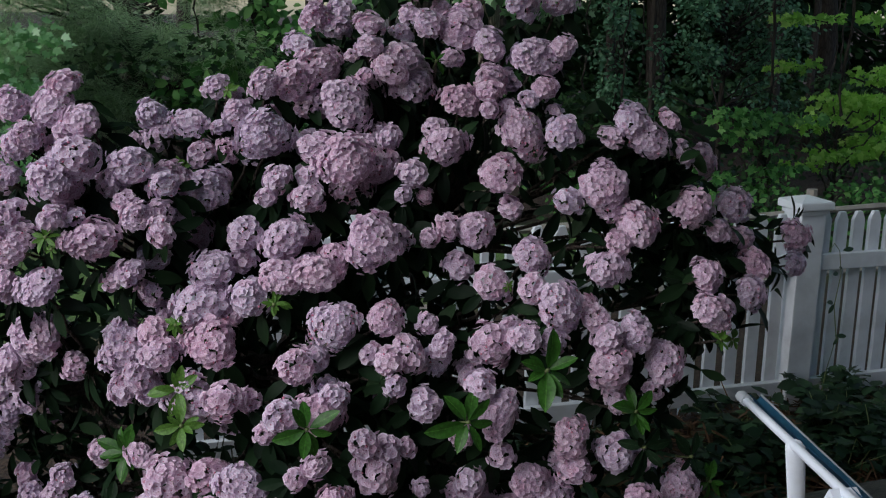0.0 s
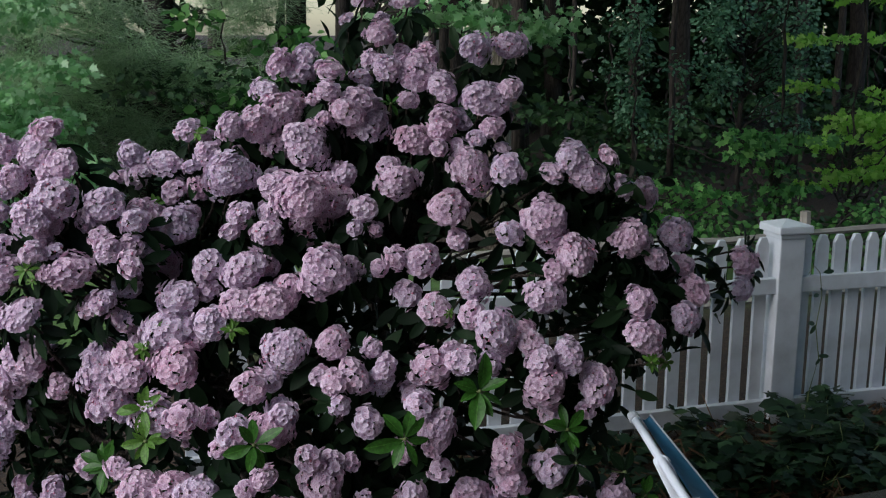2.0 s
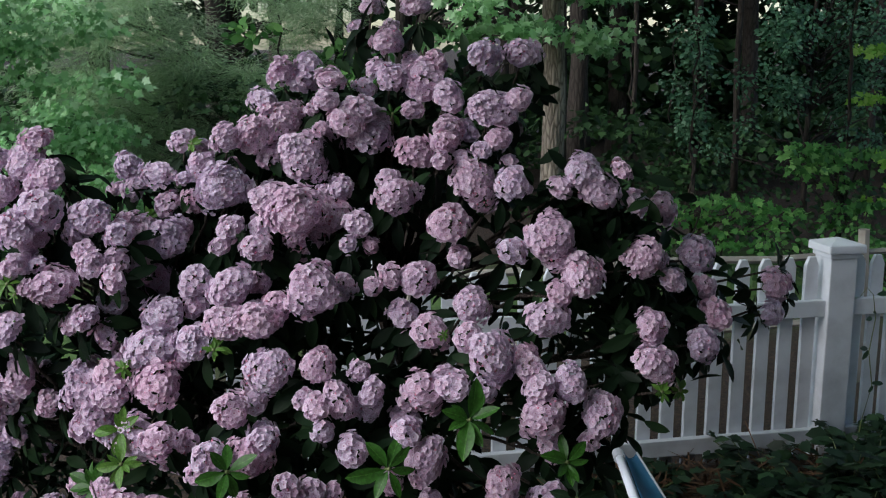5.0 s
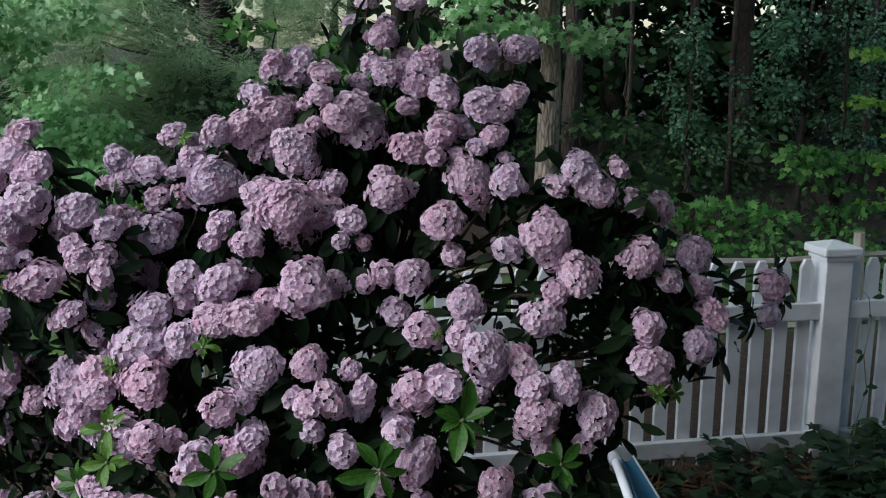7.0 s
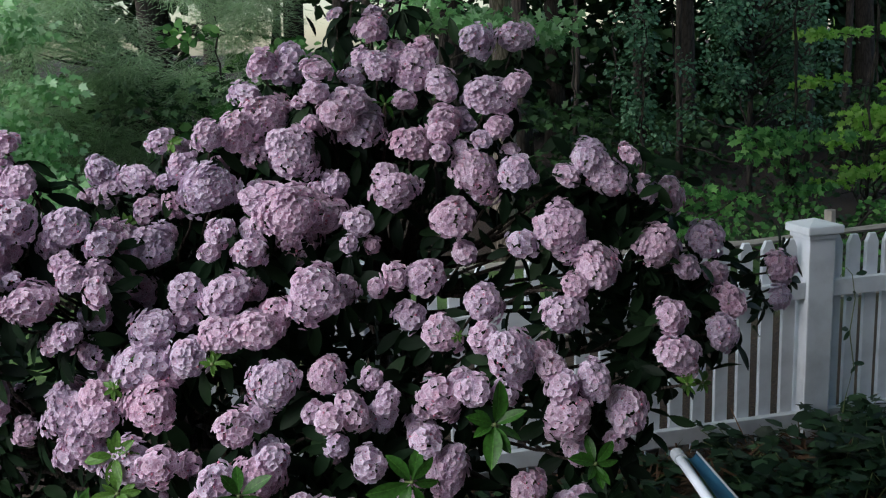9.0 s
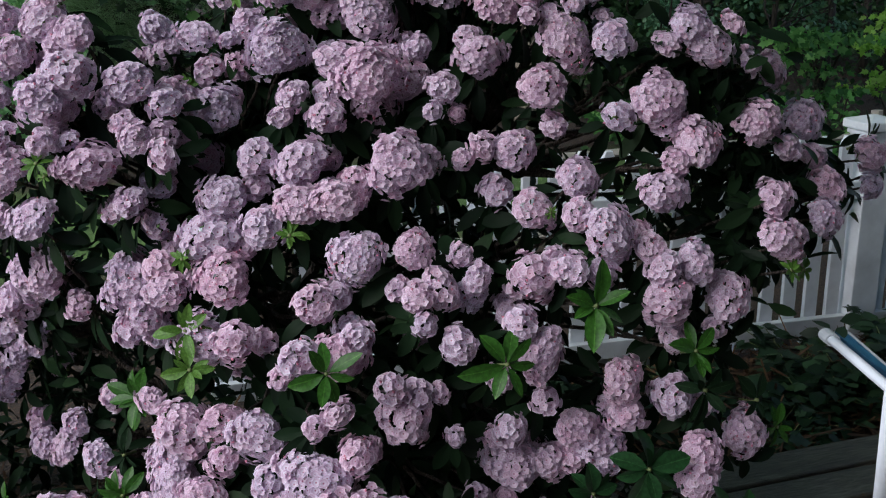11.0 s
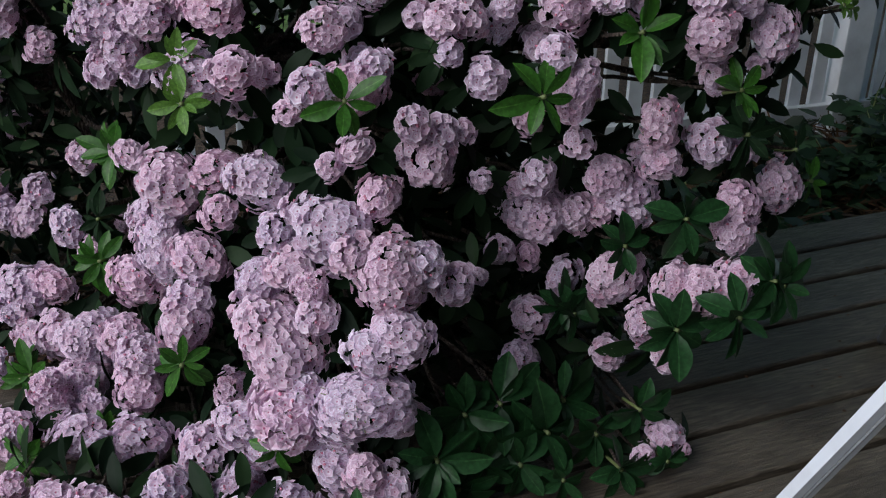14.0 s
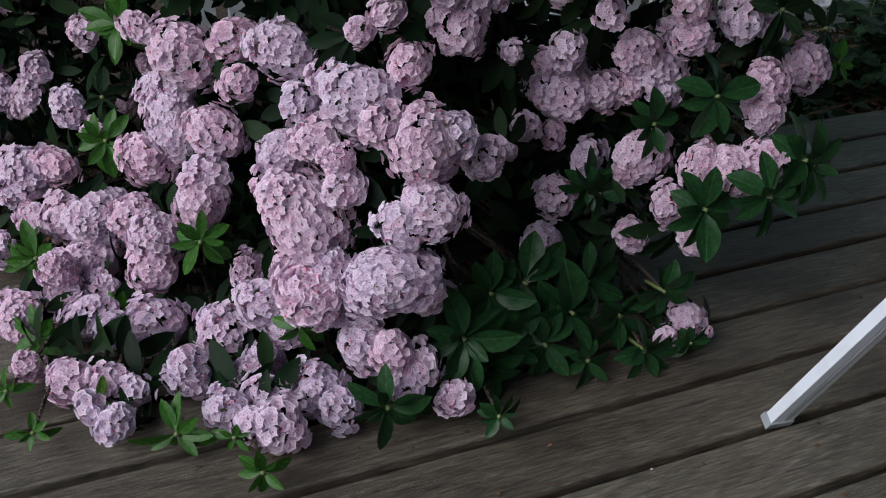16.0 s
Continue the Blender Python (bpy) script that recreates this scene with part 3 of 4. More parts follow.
flower_head(-0.01, -0.40, 0.91, 0.037)
flower_head(0.02, -0.47, 0.89, 0.055)
flower_head(0.11, -0.47, 0.85, 0.040)
flower_head(-0.59, -0.16, 1.02, 0.041)
flower_head(-0.51, -0.21, 1.01, 0.051)
flower_head(-0.66, -0.18, 0.95, 0.051)
flower_head(-0.69, -0.20, 0.88, 0.054)
flower_head(-0.60, -0.26, 0.90, 0.040)
flower_head(-0.53, -0.27, 0.94, 0.046)
flower_head(-0.46, -0.30, 0.95, 0.049)
flower_head(-0.45, -0.38, 0.86, 0.055)
flower_head(-0.35, -0.40, 0.87, 0.045)
flower_head(-0.68, -0.26, 0.81, 0.058)
flower_head(-0.84, -0.12, 0.77, 0.056)
flower_head(-0.78, -0.21, 0.78, 0.037)
flower_head(-0.82, -0.15, 0.72, 0.045)
flower_head(-0.73, -0.31, 0.71, 0.055)
flower_head(-0.53, -0.39, 0.78, 0.044)
flower_head(-0.50, -0.45, 0.70, 0.055)
flower_head(-0.47, -0.46, 0.73, 0.035)
flower_head(-0.68, -0.39, 0.73, 0.035)
flower_head(-1.01, 0.08, 0.76, 0.049)
flower_head(-1.06, 0.29, 0.54, 0.045)
flower_head(-1.05, 0.19, 0.65, 0.029)
flower_head(-0.31, -0.44, 0.81, 0.041)
flower_head(-0.36, -0.46, 0.80, 0.029)
flower_head(-0.24, -0.45, 0.82, 0.029)
flower_head(-0.13, -0.45, 0.81, 0.043)
flower_head(-0.07, -0.49, 0.83, 0.037)
flower_head(-0.29, -0.49, 0.71, 0.036)
flower_head(-0.18, -0.52, 0.75, 0.035)
flower_head(-0.14, -0.52, 0.68, 0.047)
flower_head(-0.13, -0.53, 0.71, 0.029)
flower_head(0.19, -0.50, 0.82, 0.046)
flower_head(0.12, -0.52, 0.76, 0.051)
flower_head(0.26, -0.50, 0.75, 0.053)
flower_head(0.12, -0.51, 0.82, 0.036)
flower_head(0.23, -0.52, 0.69, 0.025)
flower_head(-0.24, -0.10, 1.21, 0.030)
flower_head(-0.26, -0.00, 1.41, 0.031)
flower_head(0.12, -0.30, 1.08, 0.032)
flower_head(0.14, -0.12, 1.32, 0.030)
flower_head(0.41, -0.24, 1.25, 0.027)
flower_head(-0.79, -0.14, 0.90, 0.031)
flower_head(-0.86, -0.13, 0.93, 0.028)
flower_head(-0.43, -0.53, 0.66, 0.027)
flower_head(-1.05, -0.04, 0.99, 0.057)
flower_head(-1.06, -0.02, 1.05, 0.042)
flower_head(-1.04, 0.13, 1.27, 0.043)
flower_head(-1.03, 0.10, 1.19, 0.050)
flower_head(-1.08, 0.01, 0.90, 0.037)
flower_head(-1.03, 0.13, 0.73, 0.061)
flower_head(-1.11, 0.42, 0.43, 0.053)
flower_head(-1.09, 0.24, 0.65, 0.034)
flower_head(-1.02, 0.11, 0.74, 0.049)
flower_head(-1.10, 0.37, 0.47, 0.046)
flower_head(-1.13, 0.38, 0.53, 0.033)
flower_head(-1.14, 0.44, 0.36, 0.035)
flower_head(-0.58, -0.48, 0.72, 0.033)
flower_head(-0.79, -0.18, 0.82, 0.034)
flower_head(-0.84, -0.11, 0.80, 0.043)
flower_head(0.03, -0.52, 0.61, 0.051)
flower_head(0.14, -0.53, 0.56, 0.044)
flower_head(0.20, -0.54, 0.54, 0.026)
flower_head(0.31, -0.53, 0.46, 0.046)
flower_head(0.18, -0.57, 0.45, 0.048)
flower_head(0.16, -0.60, 0.41, 0.044)
flower_head(-0.16, -0.45, 0.44, 0.069)
flower_head(-0.10, -0.48, 0.44, 0.038)
flower_head(-0.19, -0.49, 0.53, 0.036)
flower_head(-0.05, -0.50, 0.51, 0.047)
flower_head(-0.01, -0.51, 0.48, 0.047)
flower_head(0.04, -0.53, 0.54, 0.043)
flower_head(-0.00, -0.53, 0.45, 0.033)
flower_head(-0.06, -0.50, 0.45, 0.029)
flower_head(-0.26, -0.50, 0.40, 0.029)
flower_head(-0.19, -0.48, 0.37, 0.023)
flower_head(-0.12, -0.49, 0.32, 0.034)
flower_head(-0.04, -0.54, 0.33, 0.053)
flower_head(0.04, -0.61, 0.33, 0.043)
flower_head(0.08, -0.64, 0.33, 0.051)
flower_head(0.13, -0.67, 0.35, 0.043)
flower_head(-0.19, -0.50, 0.26, 0.040)
flower_head(-0.22, -0.52, 0.18, 0.045)
flower_head(-0.06, -0.57, 0.19, 0.034)
flower_head(-0.01, -0.60, 0.26, 0.038)
flower_head(0.02, -0.65, 0.21, 0.042)
flower_head(-0.40, -0.52, 0.60, 0.046)
flower_head(-0.38, -0.52, 0.64, 0.028)
flower_head(-0.53, -0.55, 0.64, 0.025)
flower_head(-0.57, -0.53, 0.61, 0.022)
flower_head(-0.50, -0.56, 0.56, 0.039)
flower_head(-0.65, -0.40, 0.55, 0.054)
flower_head(-0.70, -0.31, 0.54, 0.046)
flower_head(-0.77, -0.19, 0.48, 0.054)
flower_head(-0.71, -0.35, 0.48, 0.032)
flower_head(-0.81, -0.09, 0.38, 0.034)
flower_head(-0.78, -0.17, 0.42, 0.041)
flower_head(-0.57, -0.53, 0.50, 0.056)
flower_head(-0.55, -0.58, 0.48, 0.035)
flower_head(-0.64, -0.46, 0.48, 0.035)
flower_head(-0.61, -0.49, 0.53, 0.028)
flower_head(-0.67, -0.45, 0.39, 0.054)
flower_head(-0.63, -0.50, 0.43, 0.038)
flower_head(-0.79, -0.18, 0.35, 0.066)
flower_head(-0.75, -0.31, 0.38, 0.050)
flower_head(-0.84, -0.15, 0.28, 0.050)
flower_head(-0.77, -0.34, 0.32, 0.041)
flower_head(-0.66, -0.52, 0.31, 0.081)
flower_head(-0.61, -0.58, 0.38, 0.032)
flower_head(-0.50, -0.64, 0.46, 0.060)
flower_head(-0.45, -0.63, 0.47, 0.041)
flower_head(-0.39, -0.61, 0.41, 0.044)
flower_head(-0.33, -0.58, 0.40, 0.015)
flower_head(-0.51, -0.68, 0.38, 0.050)
flower_head(-0.55, -0.67, 0.35, 0.043)
flower_head(-0.94, -0.11, 0.14, 0.069)
flower_head(-0.88, -0.20, 0.19, 0.050)
flower_head(-0.79, -0.36, 0.28, 0.049)
flower_head(-0.99, -0.03, 0.12, 0.047)
flower_head(-0.86, -0.29, 0.19, 0.048)
flower_head(-1.04, 0.13, 0.15, 0.060)
flower_head(-0.99, 0.09, 0.18, 0.043)
flower_head(-1.08, 0.12, 0.12, 0.037)
flower_head(-1.05, 0.03, 0.10, 0.039)
flower_head(-1.15, 0.15, 0.05, 0.053)
flower_head(-1.12, 0.02, 0.05, 0.034)
flower_head(-1.17, 0.06, 0.05, 0.030)
flower_head(-0.99, 0.27, 0.32, 0.036)
flower_head(-1.02, 0.28, 0.25, 0.050)
flower_head(-0.94, 0.17, 0.27, 0.044)
flower_head(-1.07, 0.32, 0.25, 0.037)
flower_head(-1.08, 0.37, 0.29, 0.033)
flower_head(-0.90, 0.14, 0.43, 0.031)
flower_head(-0.82, -0.05, 0.49, 0.034)
flower_head(-0.31, -0.53, 0.55, 0.016)
flower_head(-0.26, -0.42, 0.86, 0.021)
flower_head(-0.57, -0.67, 0.26, 0.071)
flower_head(-0.49, -0.64, 0.20, 0.038)
flower_head(-0.98, -0.14, 0.06, 0.062)
flower_head(-0.95, -0.21, 0.06, 0.047)
flower_head(-0.87, -0.31, 0.14, 0.045)
flower_head(-0.99, -0.29, 0.05, 0.055)
flower_head(-1.02, -0.20, 0.05, 0.042)
flower_head(-0.96, -0.35, 0.05, 0.034)
flower_head(-1.10, -0.25, 0.05, 0.045)
flower_head(-1.12, -0.21, 0.05, 0.035)
flower_head(-0.89, -0.36, 0.05, 0.052)
flower_head(-0.91, -0.32, 0.05, 0.030)
flower_head(-0.86, -0.51, 0.05, 0.042)
flower_head(-1.10, -0.40, 0.05, 0.030)
flower_head(-0.98, -0.50, 0.05, 0.044)
flower_head(-1.04, -0.46, 0.05, 0.042)
flower_head(-0.95, -0.53, 0.05, 0.027)
flower_head(-0.99, -0.60, 0.05, 0.033)
flower_head(-1.02, -0.55, 0.05, 0.027)
flower_head(-0.78, -0.44, 0.06, 0.054)
flower_head(-0.80, -0.42, 0.08, 0.034)
flower_head(-0.72, -0.50, 0.15, 0.047)
flower_head(-0.67, -0.55, 0.19, 0.046)
flower_head(-0.64, -0.60, 0.18, 0.036)
flower_head(-0.70, -0.53, 0.12, 0.038)
flower_head(-0.64, -0.60, 0.26, 0.034)
flower_head(-0.73, -0.53, 0.05, 0.040)
flower_head(-0.77, -0.55, 0.05, 0.037)
flower_head(-0.82, -0.63, 0.05, 0.043)
flower_head(-0.76, -0.62, 0.05, 0.041)
flower_head(-0.76, -0.70, 0.05, 0.044)
flower_head(-0.68, -0.63, 0.05, 0.053)
flower_head(-0.66, -0.69, 0.05, 0.036)
flower_head(-0.79, -0.68, 0.05, 0.035)
flower_head(-0.60, -0.64, 0.13, 0.050)
flower_head(-0.57, -0.69, 0.14, 0.040)
flower_head(-0.53, -0.70, 0.11, 0.041)
flower_head(-0.56, -0.72, 0.09, 0.025)
flower_head(-0.48, -0.74, 0.06, 0.031)
flower_head(0.01, -0.68, 0.06, 0.039)
flower_head(-0.05, -0.71, 0.05, 0.020)
flower_head(0.03, -0.72, 0.05, 0.011)
flower_head(-0.27, -0.60, 0.14, 0.018)
leaf_whorl(-0.58, 0.06, 1.31, 0.031, "l")
leaf_whorl(-0.55, -0.03, 1.20, 0.027, "l")
leaf_whorl(-0.56, -0.32, 0.90, 0.024, "l")
leaf_whorl(-0.75, -0.22, 0.85, 0.019, "l")
leaf_whorl(0.40, -0.52, 0.79, 0.032, "l")
leaf_whorl(-0.07, -0.40, 0.92, 0.018, "l")
leaf_whorl(-0.10, -0.02, 1.38, 0.035, "n")
leaf_whorl(-0.69, 0.09, 1.13, 0.035, "l")
leaf_whorl(-0.98, -0.12, 1.00, 0.022, "l")
leaf_whorl(-0.06, -0.58, 0.79, 0.079, "n")
leaf_whorl(-0.23, -0.58, 0.70, 0.082, "n")
leaf_whorl(-0.55, -0.56, 0.72, 0.075, "n")
leaf_whorl(-0.76, -0.33, 0.74, 0.063, "l")
leaf_whorl(-0.76, -0.37, 0.68, 0.057, "l")
leaf_whorl(0.16, -0.57, 0.67, 0.062, "n")
leaf_whorl(-0.85, -0.03, 0.49, 0.063, "n")
leaf_whorl(-0.91, -0.01, 0.26, 0.071, "n")
leaf_whorl(-0.89, 0.04, 0.33, 0.057, "d")
leaf_whorl(-0.05, -0.58, 0.41, 0.067, "m")
leaf_whorl(0.05, -0.61, 0.46, 0.079, "m")
leaf_whorl(0.18, -0.58, 0.59, 0.074, "d")
leaf_whorl(0.33, -0.54, 0.53, 0.065, "d")
leaf_whorl(0.40, -0.52, 0.45, 0.056, "n")
leaf_whorl(-0.00, -0.69, 0.29, 0.086, "m")
leaf_whorl(0.08, -0.75, 0.33, 0.080, "m")
leaf_whorl(0.20, -0.71, 0.35, 0.081, "m")
leaf_whorl(-0.15, -0.55, 0.29, 0.069, "m")
leaf_whorl(-0.75, -0.24, 0.85, 0.027, "l")
leaf_whorl(-0.55, -0.30, 0.90, 0.033, "l")
leaf_whorl(0.47, -0.47, 0.77, 0.033, "l")
leaf_whorl(-0.81, -0.44, 0.25, 0.069, "n")
leaf_whorl(-1.08, -0.07, 0.06, 0.076, "n")
leaf_whorl(-1.17, 0.25, 0.15, 0.054, "n")
leaf_whorl(-0.99, -0.14, 1.03, 0.038, "l")
leaf_whorl(-0.69, -0.59, 0.15, 0.062, "n")
leaf_whorl(-0.60, -0.75, 0.08, 0.075, "m")
leaf_whorl(-0.43, -0.80, 0.05, 0.045, "m")
leaf_whorl(-0.91, -0.66, 0.05, 0.067, "n")
leaf_whorl(-0.83, -0.70, 0.05, 0.036, "n")
leaf_whorl(-0.81, -0.79, 0.05, 0.048, "n")
leaf_whorl(-1.01, -0.54, 0.05, 0.041, "l")
leaf_whorl(-1.08, -0.32, 0.05, 0.068, "n")
leaf_whorl(-1.06, -0.08, 0.07, 0.075, "n")
leaf_whorl(-1.14, -0.46, 0.05, 0.042, "n")
leaf_whorl(-1.11, -0.58, 0.05, 0.039, "n")
leaf_whorl(-0.94, -0.29, 0.06, 0.051, "n")
leaf_whorl(-0.90, -0.03, 0.27, 0.077, "n")
leaf_whorl(-0.85, 0.00, 0.48, 0.073, "n")
leaf_whorl(-0.31, -0.64, 0.18, 0.100, "m")
leaf_whorl(-0.23, -0.67, 0.12, 0.102, "m")
leaf_whorl(-0.38, -0.65, 0.18, 0.089, "m")
leaf_whorl(-0.45, -0.70, 0.14, 0.087, "m")
leaf_whorl(-0.41, -0.70, 0.07, 0.077, "m")
leaf_whorl(-0.18, -0.63, 0.15, 0.085, "m")
leaf_whorl(-0.13, -0.67, 0.09, 0.080, "m")
leaf_whorl(-0.05, -0.68, 0.13, 0.074, "m")
leaf_whorl(-0.11, -0.73, 0.05, 0.075, "m")
leaf_whorl(-0.02, -0.74, 0.05, 0.052, "m")
leaf_whorl(-0.22, -0.72, 0.05, 0.058, "m")
leaf_whorl(-0.29, -0.69, 0.08, 0.081, "m")
leaf_whorl(0.17, -0.72, 0.37, 0.083, "m")
leaf_whorl(-0.13, -0.56, 0.28, 0.066, "m")
leaf_whorl(-0.36, -0.68, 0.09, 0.076, "m")
leaf_whorl(1.00, -0.01, 0.93, 0.085, "d")
leaf_whorl(1.02, -0.03, 0.85, 0.080, "d")
leaf_whorl(0.92, -0.05, 0.82, 0.080, "d")

# smaller heads half hidden between the others where the bloom is thickest
LISTED = list(HEADS)
FULL = [h for h in LISTED if h[0][2] > 0.60 and h[0][0] < 0.15]
while len(HEADS) < len(LISTED) + 104:
    h = FULL[int(RNG.integers(len(FULL)))]
    side = unit(np.cross(h[1], RNG.normal(0, 1, 3)))
    p = h[0] + side * h[2] * RNG.uniform(1.1, 1.7) - h[1] * h[2] * RNG.uniform(0.5, 1.3)
    if 0.08 < p[2] < h[0][2] + 0.01 and min(np.linalg.norm(p - q[0]) for q in HEADS) > 0.045:
        flower_head(p[0], p[1], p[2], h[2] * RNG.uniform(0.55, 0.85))

# dim heads deep inside, joined
deep_v, deep_f, deep_o, deep_m, count = [], [], [], [], 0
for i in range(45):
    h = LISTED[int(RNG.integers(len(LISTED)))]
    p = h[0] + RNG.normal(0, 0.05, 3) - h[1] * RNG.uniform(0.07, 0.16)
    if p[2] < 0.1 or p[0] > -0.15:
        continue
    me = CLUSTERS[0.20][i % 6]
    co = np.empty(len(me.vertices) * 3)
    me.vertices.foreach_get("co", co)
    m = np.array(Vector(h[1] + RNG.normal(0, 0.2, 3)).to_track_quat("Z", "Y").to_matrix())
    deep_v.append(co.reshape(-1, 3) @ m.T * h[2] * RNG.uniform(0.7, 1.0) + p)
    deep_f += [tuple(j + count for j in q.vertices) for q in me.polygons]
    deep_o += [d.value for d in me.attributes["out"].data]
    deep_m += [q.material_index for q in me.polygons]
    count += len(me.vertices)
me = raw_mesh("inner_blossom", np.vstack(deep_v) - (SHRUB_X, SHRUB_Y, GROUND_Z), deep_f, False)
for m in (M_PETAL, M_BUD, M_SHOOT):
    me.materials.append(m)
me.polygons.foreach_set("material_index", deep_m)
me.attributes.new("out", "FLOAT", "POINT").data.foreach_set("value", deep_o)
part("inner_blossom", me, None, shrub, "shaded flower heads deep in the shrub")["kind"] = "stuff"

# main stems, then a branch to every head and shoot
BASES = [(SHRUB_X - 0.22, SHRUB_Y + 0.02, GROUND_Z), (SHRUB_X + 0.02, SHRUB_Y + 0.10, GROUND_Z), (SHRUB_X + 0.2, SHRUB_Y - 0.02, GROUND_Z), (SHRUB_X - 0.05, SHRUB_Y - 0.10, GROUND_Z), (SHRUB_X - 0.45, SHRUB_Y + 0.06, GROUND_Z)]
FORKS = []
for bx, by, bz in BASES:
    for k in range(3):
        top = np.array((bx + RNG.uniform(-0.5, 0.5), by + RNG.uniform(-0.35, 0.2), RNG.uniform(0.35, 0.95)))
        pts = curve_points((bx + RNG.uniform(-0.03, 0.03), by + RNG.uniform(-0.03, 0.03), bz - 0.03), top, (RNG.uniform(-0.1, 0.1), RNG.uniform(-0.08, 0.08), 0.05), 10, 0.018)
        v, f = tube(pts - np.array((SHRUB_X, SHRUB_Y, GROUND_Z)), np.linspace(0.024, 0.011, 10).tolist(), 8)
        part("stem", raw_mesh("stem", v, f), M_STEM, shrub)
        FORKS += [pts[i] for i in (3, 4, 5, 6, 7, 8, 9)]
FORKS = np.array(FORKS)
twigs = []
for p, d in [(h[0] - h[1] * h[2] * 0.5, h[1]) for h in HEADS] + TWIGS:
    cost = np.linalg.norm(FORKS - p, axis=1) + 0.9 * np.clip(FORKS[:, 2] - p[2] + 0.05, 0, None)
    a = FORKS[int(np.argmin(cost))]
    pts = curve_points(a, p, -d * 0.10 + np.array((0, 0, -0.04)), 8, 0.008)
    twigs.append(tube(pts, np.linspace(0.008, 0.003, 8), 5))
v, f = gather(twigs)
part("branchwork", raw_mesh("branchwork", np.array(v) - (SHRUB_X, SHRUB_Y, GROUND_Z), f), M_STEM, shrub, "tangle of thin dark branches")["kind"] = "stuff"

HC, HR = np.array([h[0] for h in HEADS]), np.array([h[2] for h in HEADS])
OUTWARD = unit(np.array((-0.12, -0.95, 0.34)))


def before_head(p):
    """Whether a point lies on the open side of some head, where the bloom leaves no room for leaves."""
    d = p - HC
    ahead = d @ OUTWARD
    aside = np.linalg.norm(d - ahead[:, None] * OUTWARD, axis=1)
    return bool(np.any((ahead > -0.3 * HR) & (ahead < 0.6) & (aside < HR * 1.0)))


# old leaves, darkened as inner shade: collars below the heads and scattered ones inside
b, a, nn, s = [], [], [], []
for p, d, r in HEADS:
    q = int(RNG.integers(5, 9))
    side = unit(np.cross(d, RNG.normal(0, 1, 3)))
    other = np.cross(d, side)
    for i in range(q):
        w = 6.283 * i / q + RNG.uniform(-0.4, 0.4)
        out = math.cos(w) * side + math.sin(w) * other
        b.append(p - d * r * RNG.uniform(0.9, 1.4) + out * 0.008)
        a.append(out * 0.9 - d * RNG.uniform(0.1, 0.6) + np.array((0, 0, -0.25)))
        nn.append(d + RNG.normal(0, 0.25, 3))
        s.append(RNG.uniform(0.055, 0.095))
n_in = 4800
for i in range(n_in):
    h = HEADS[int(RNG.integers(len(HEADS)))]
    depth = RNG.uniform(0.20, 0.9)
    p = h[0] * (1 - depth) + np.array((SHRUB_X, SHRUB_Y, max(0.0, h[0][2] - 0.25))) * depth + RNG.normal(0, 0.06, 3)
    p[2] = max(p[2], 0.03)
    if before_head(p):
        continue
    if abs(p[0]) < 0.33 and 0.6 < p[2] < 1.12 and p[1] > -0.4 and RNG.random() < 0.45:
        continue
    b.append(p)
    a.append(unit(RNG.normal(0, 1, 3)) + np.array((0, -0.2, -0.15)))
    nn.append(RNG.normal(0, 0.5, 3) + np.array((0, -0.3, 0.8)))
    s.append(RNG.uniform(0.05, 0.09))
# low fill of near-black leaves, put in for the shadow under the shrub
for i in range(2200):
    p = np.array((RNG.uniform(-1.05, 0.22), RNG.uniform(-0.72, 0.0), RNG.uniform(0.015, 0.34)))
    if p[1] < -0.35 - 1.1 * p[2] + 0.25 * abs(p[0] + 0.4) or p[1] < -0.75 - p[0] or before_head(p):
        continue
    b.append(p)
    a.append(unit(RNG.normal(0, 1, 3)) + np.array((0, -0.2, 0.1)))
    nn.append(RNG.normal(0, 0.5, 3) + np.array((0, -0.3, 0.8)))
    s.append(RNG.uniform(0.05, 0.085))
RIGHT = [h for h in HEADS if 0.22 < h[0][0] < 0.75]
for i in range(900):
    h = RIGHT[int(RNG.integers(len(RIGHT)))]
    b.append(h[0] - h[1] * RNG.uniform(0.03, 0.12) + RNG.normal(0, 0.045, 3) + np.array((0, 0.03, -0.02)))
    a.append(unit(RNG.normal(0, 1, 3)) + np.array((0.1, -0.1, -0.5)))
    nn.append(RNG.normal(0, 0.4, 3) + np.array((0, -0.6, 0.6)))
    s.append(RNG.uniform(0.05, 0.085))
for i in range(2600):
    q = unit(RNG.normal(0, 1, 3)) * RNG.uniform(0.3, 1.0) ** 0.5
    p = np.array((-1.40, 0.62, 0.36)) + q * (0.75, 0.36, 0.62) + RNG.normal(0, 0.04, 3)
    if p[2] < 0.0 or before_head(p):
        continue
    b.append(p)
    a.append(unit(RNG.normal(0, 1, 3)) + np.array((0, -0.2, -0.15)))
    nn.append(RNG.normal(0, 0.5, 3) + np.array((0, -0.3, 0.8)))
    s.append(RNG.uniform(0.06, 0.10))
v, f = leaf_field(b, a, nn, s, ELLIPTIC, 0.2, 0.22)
part("old_foliage", raw_mesh("old_foliage", v - np.array((SHRUB_X, SHRUB_Y, GROUND_Z)), f), M_DARK, shrub, "glossy evergreen leaves, coloured near black for the shade inside the shrub")["kind"] = "stuff"


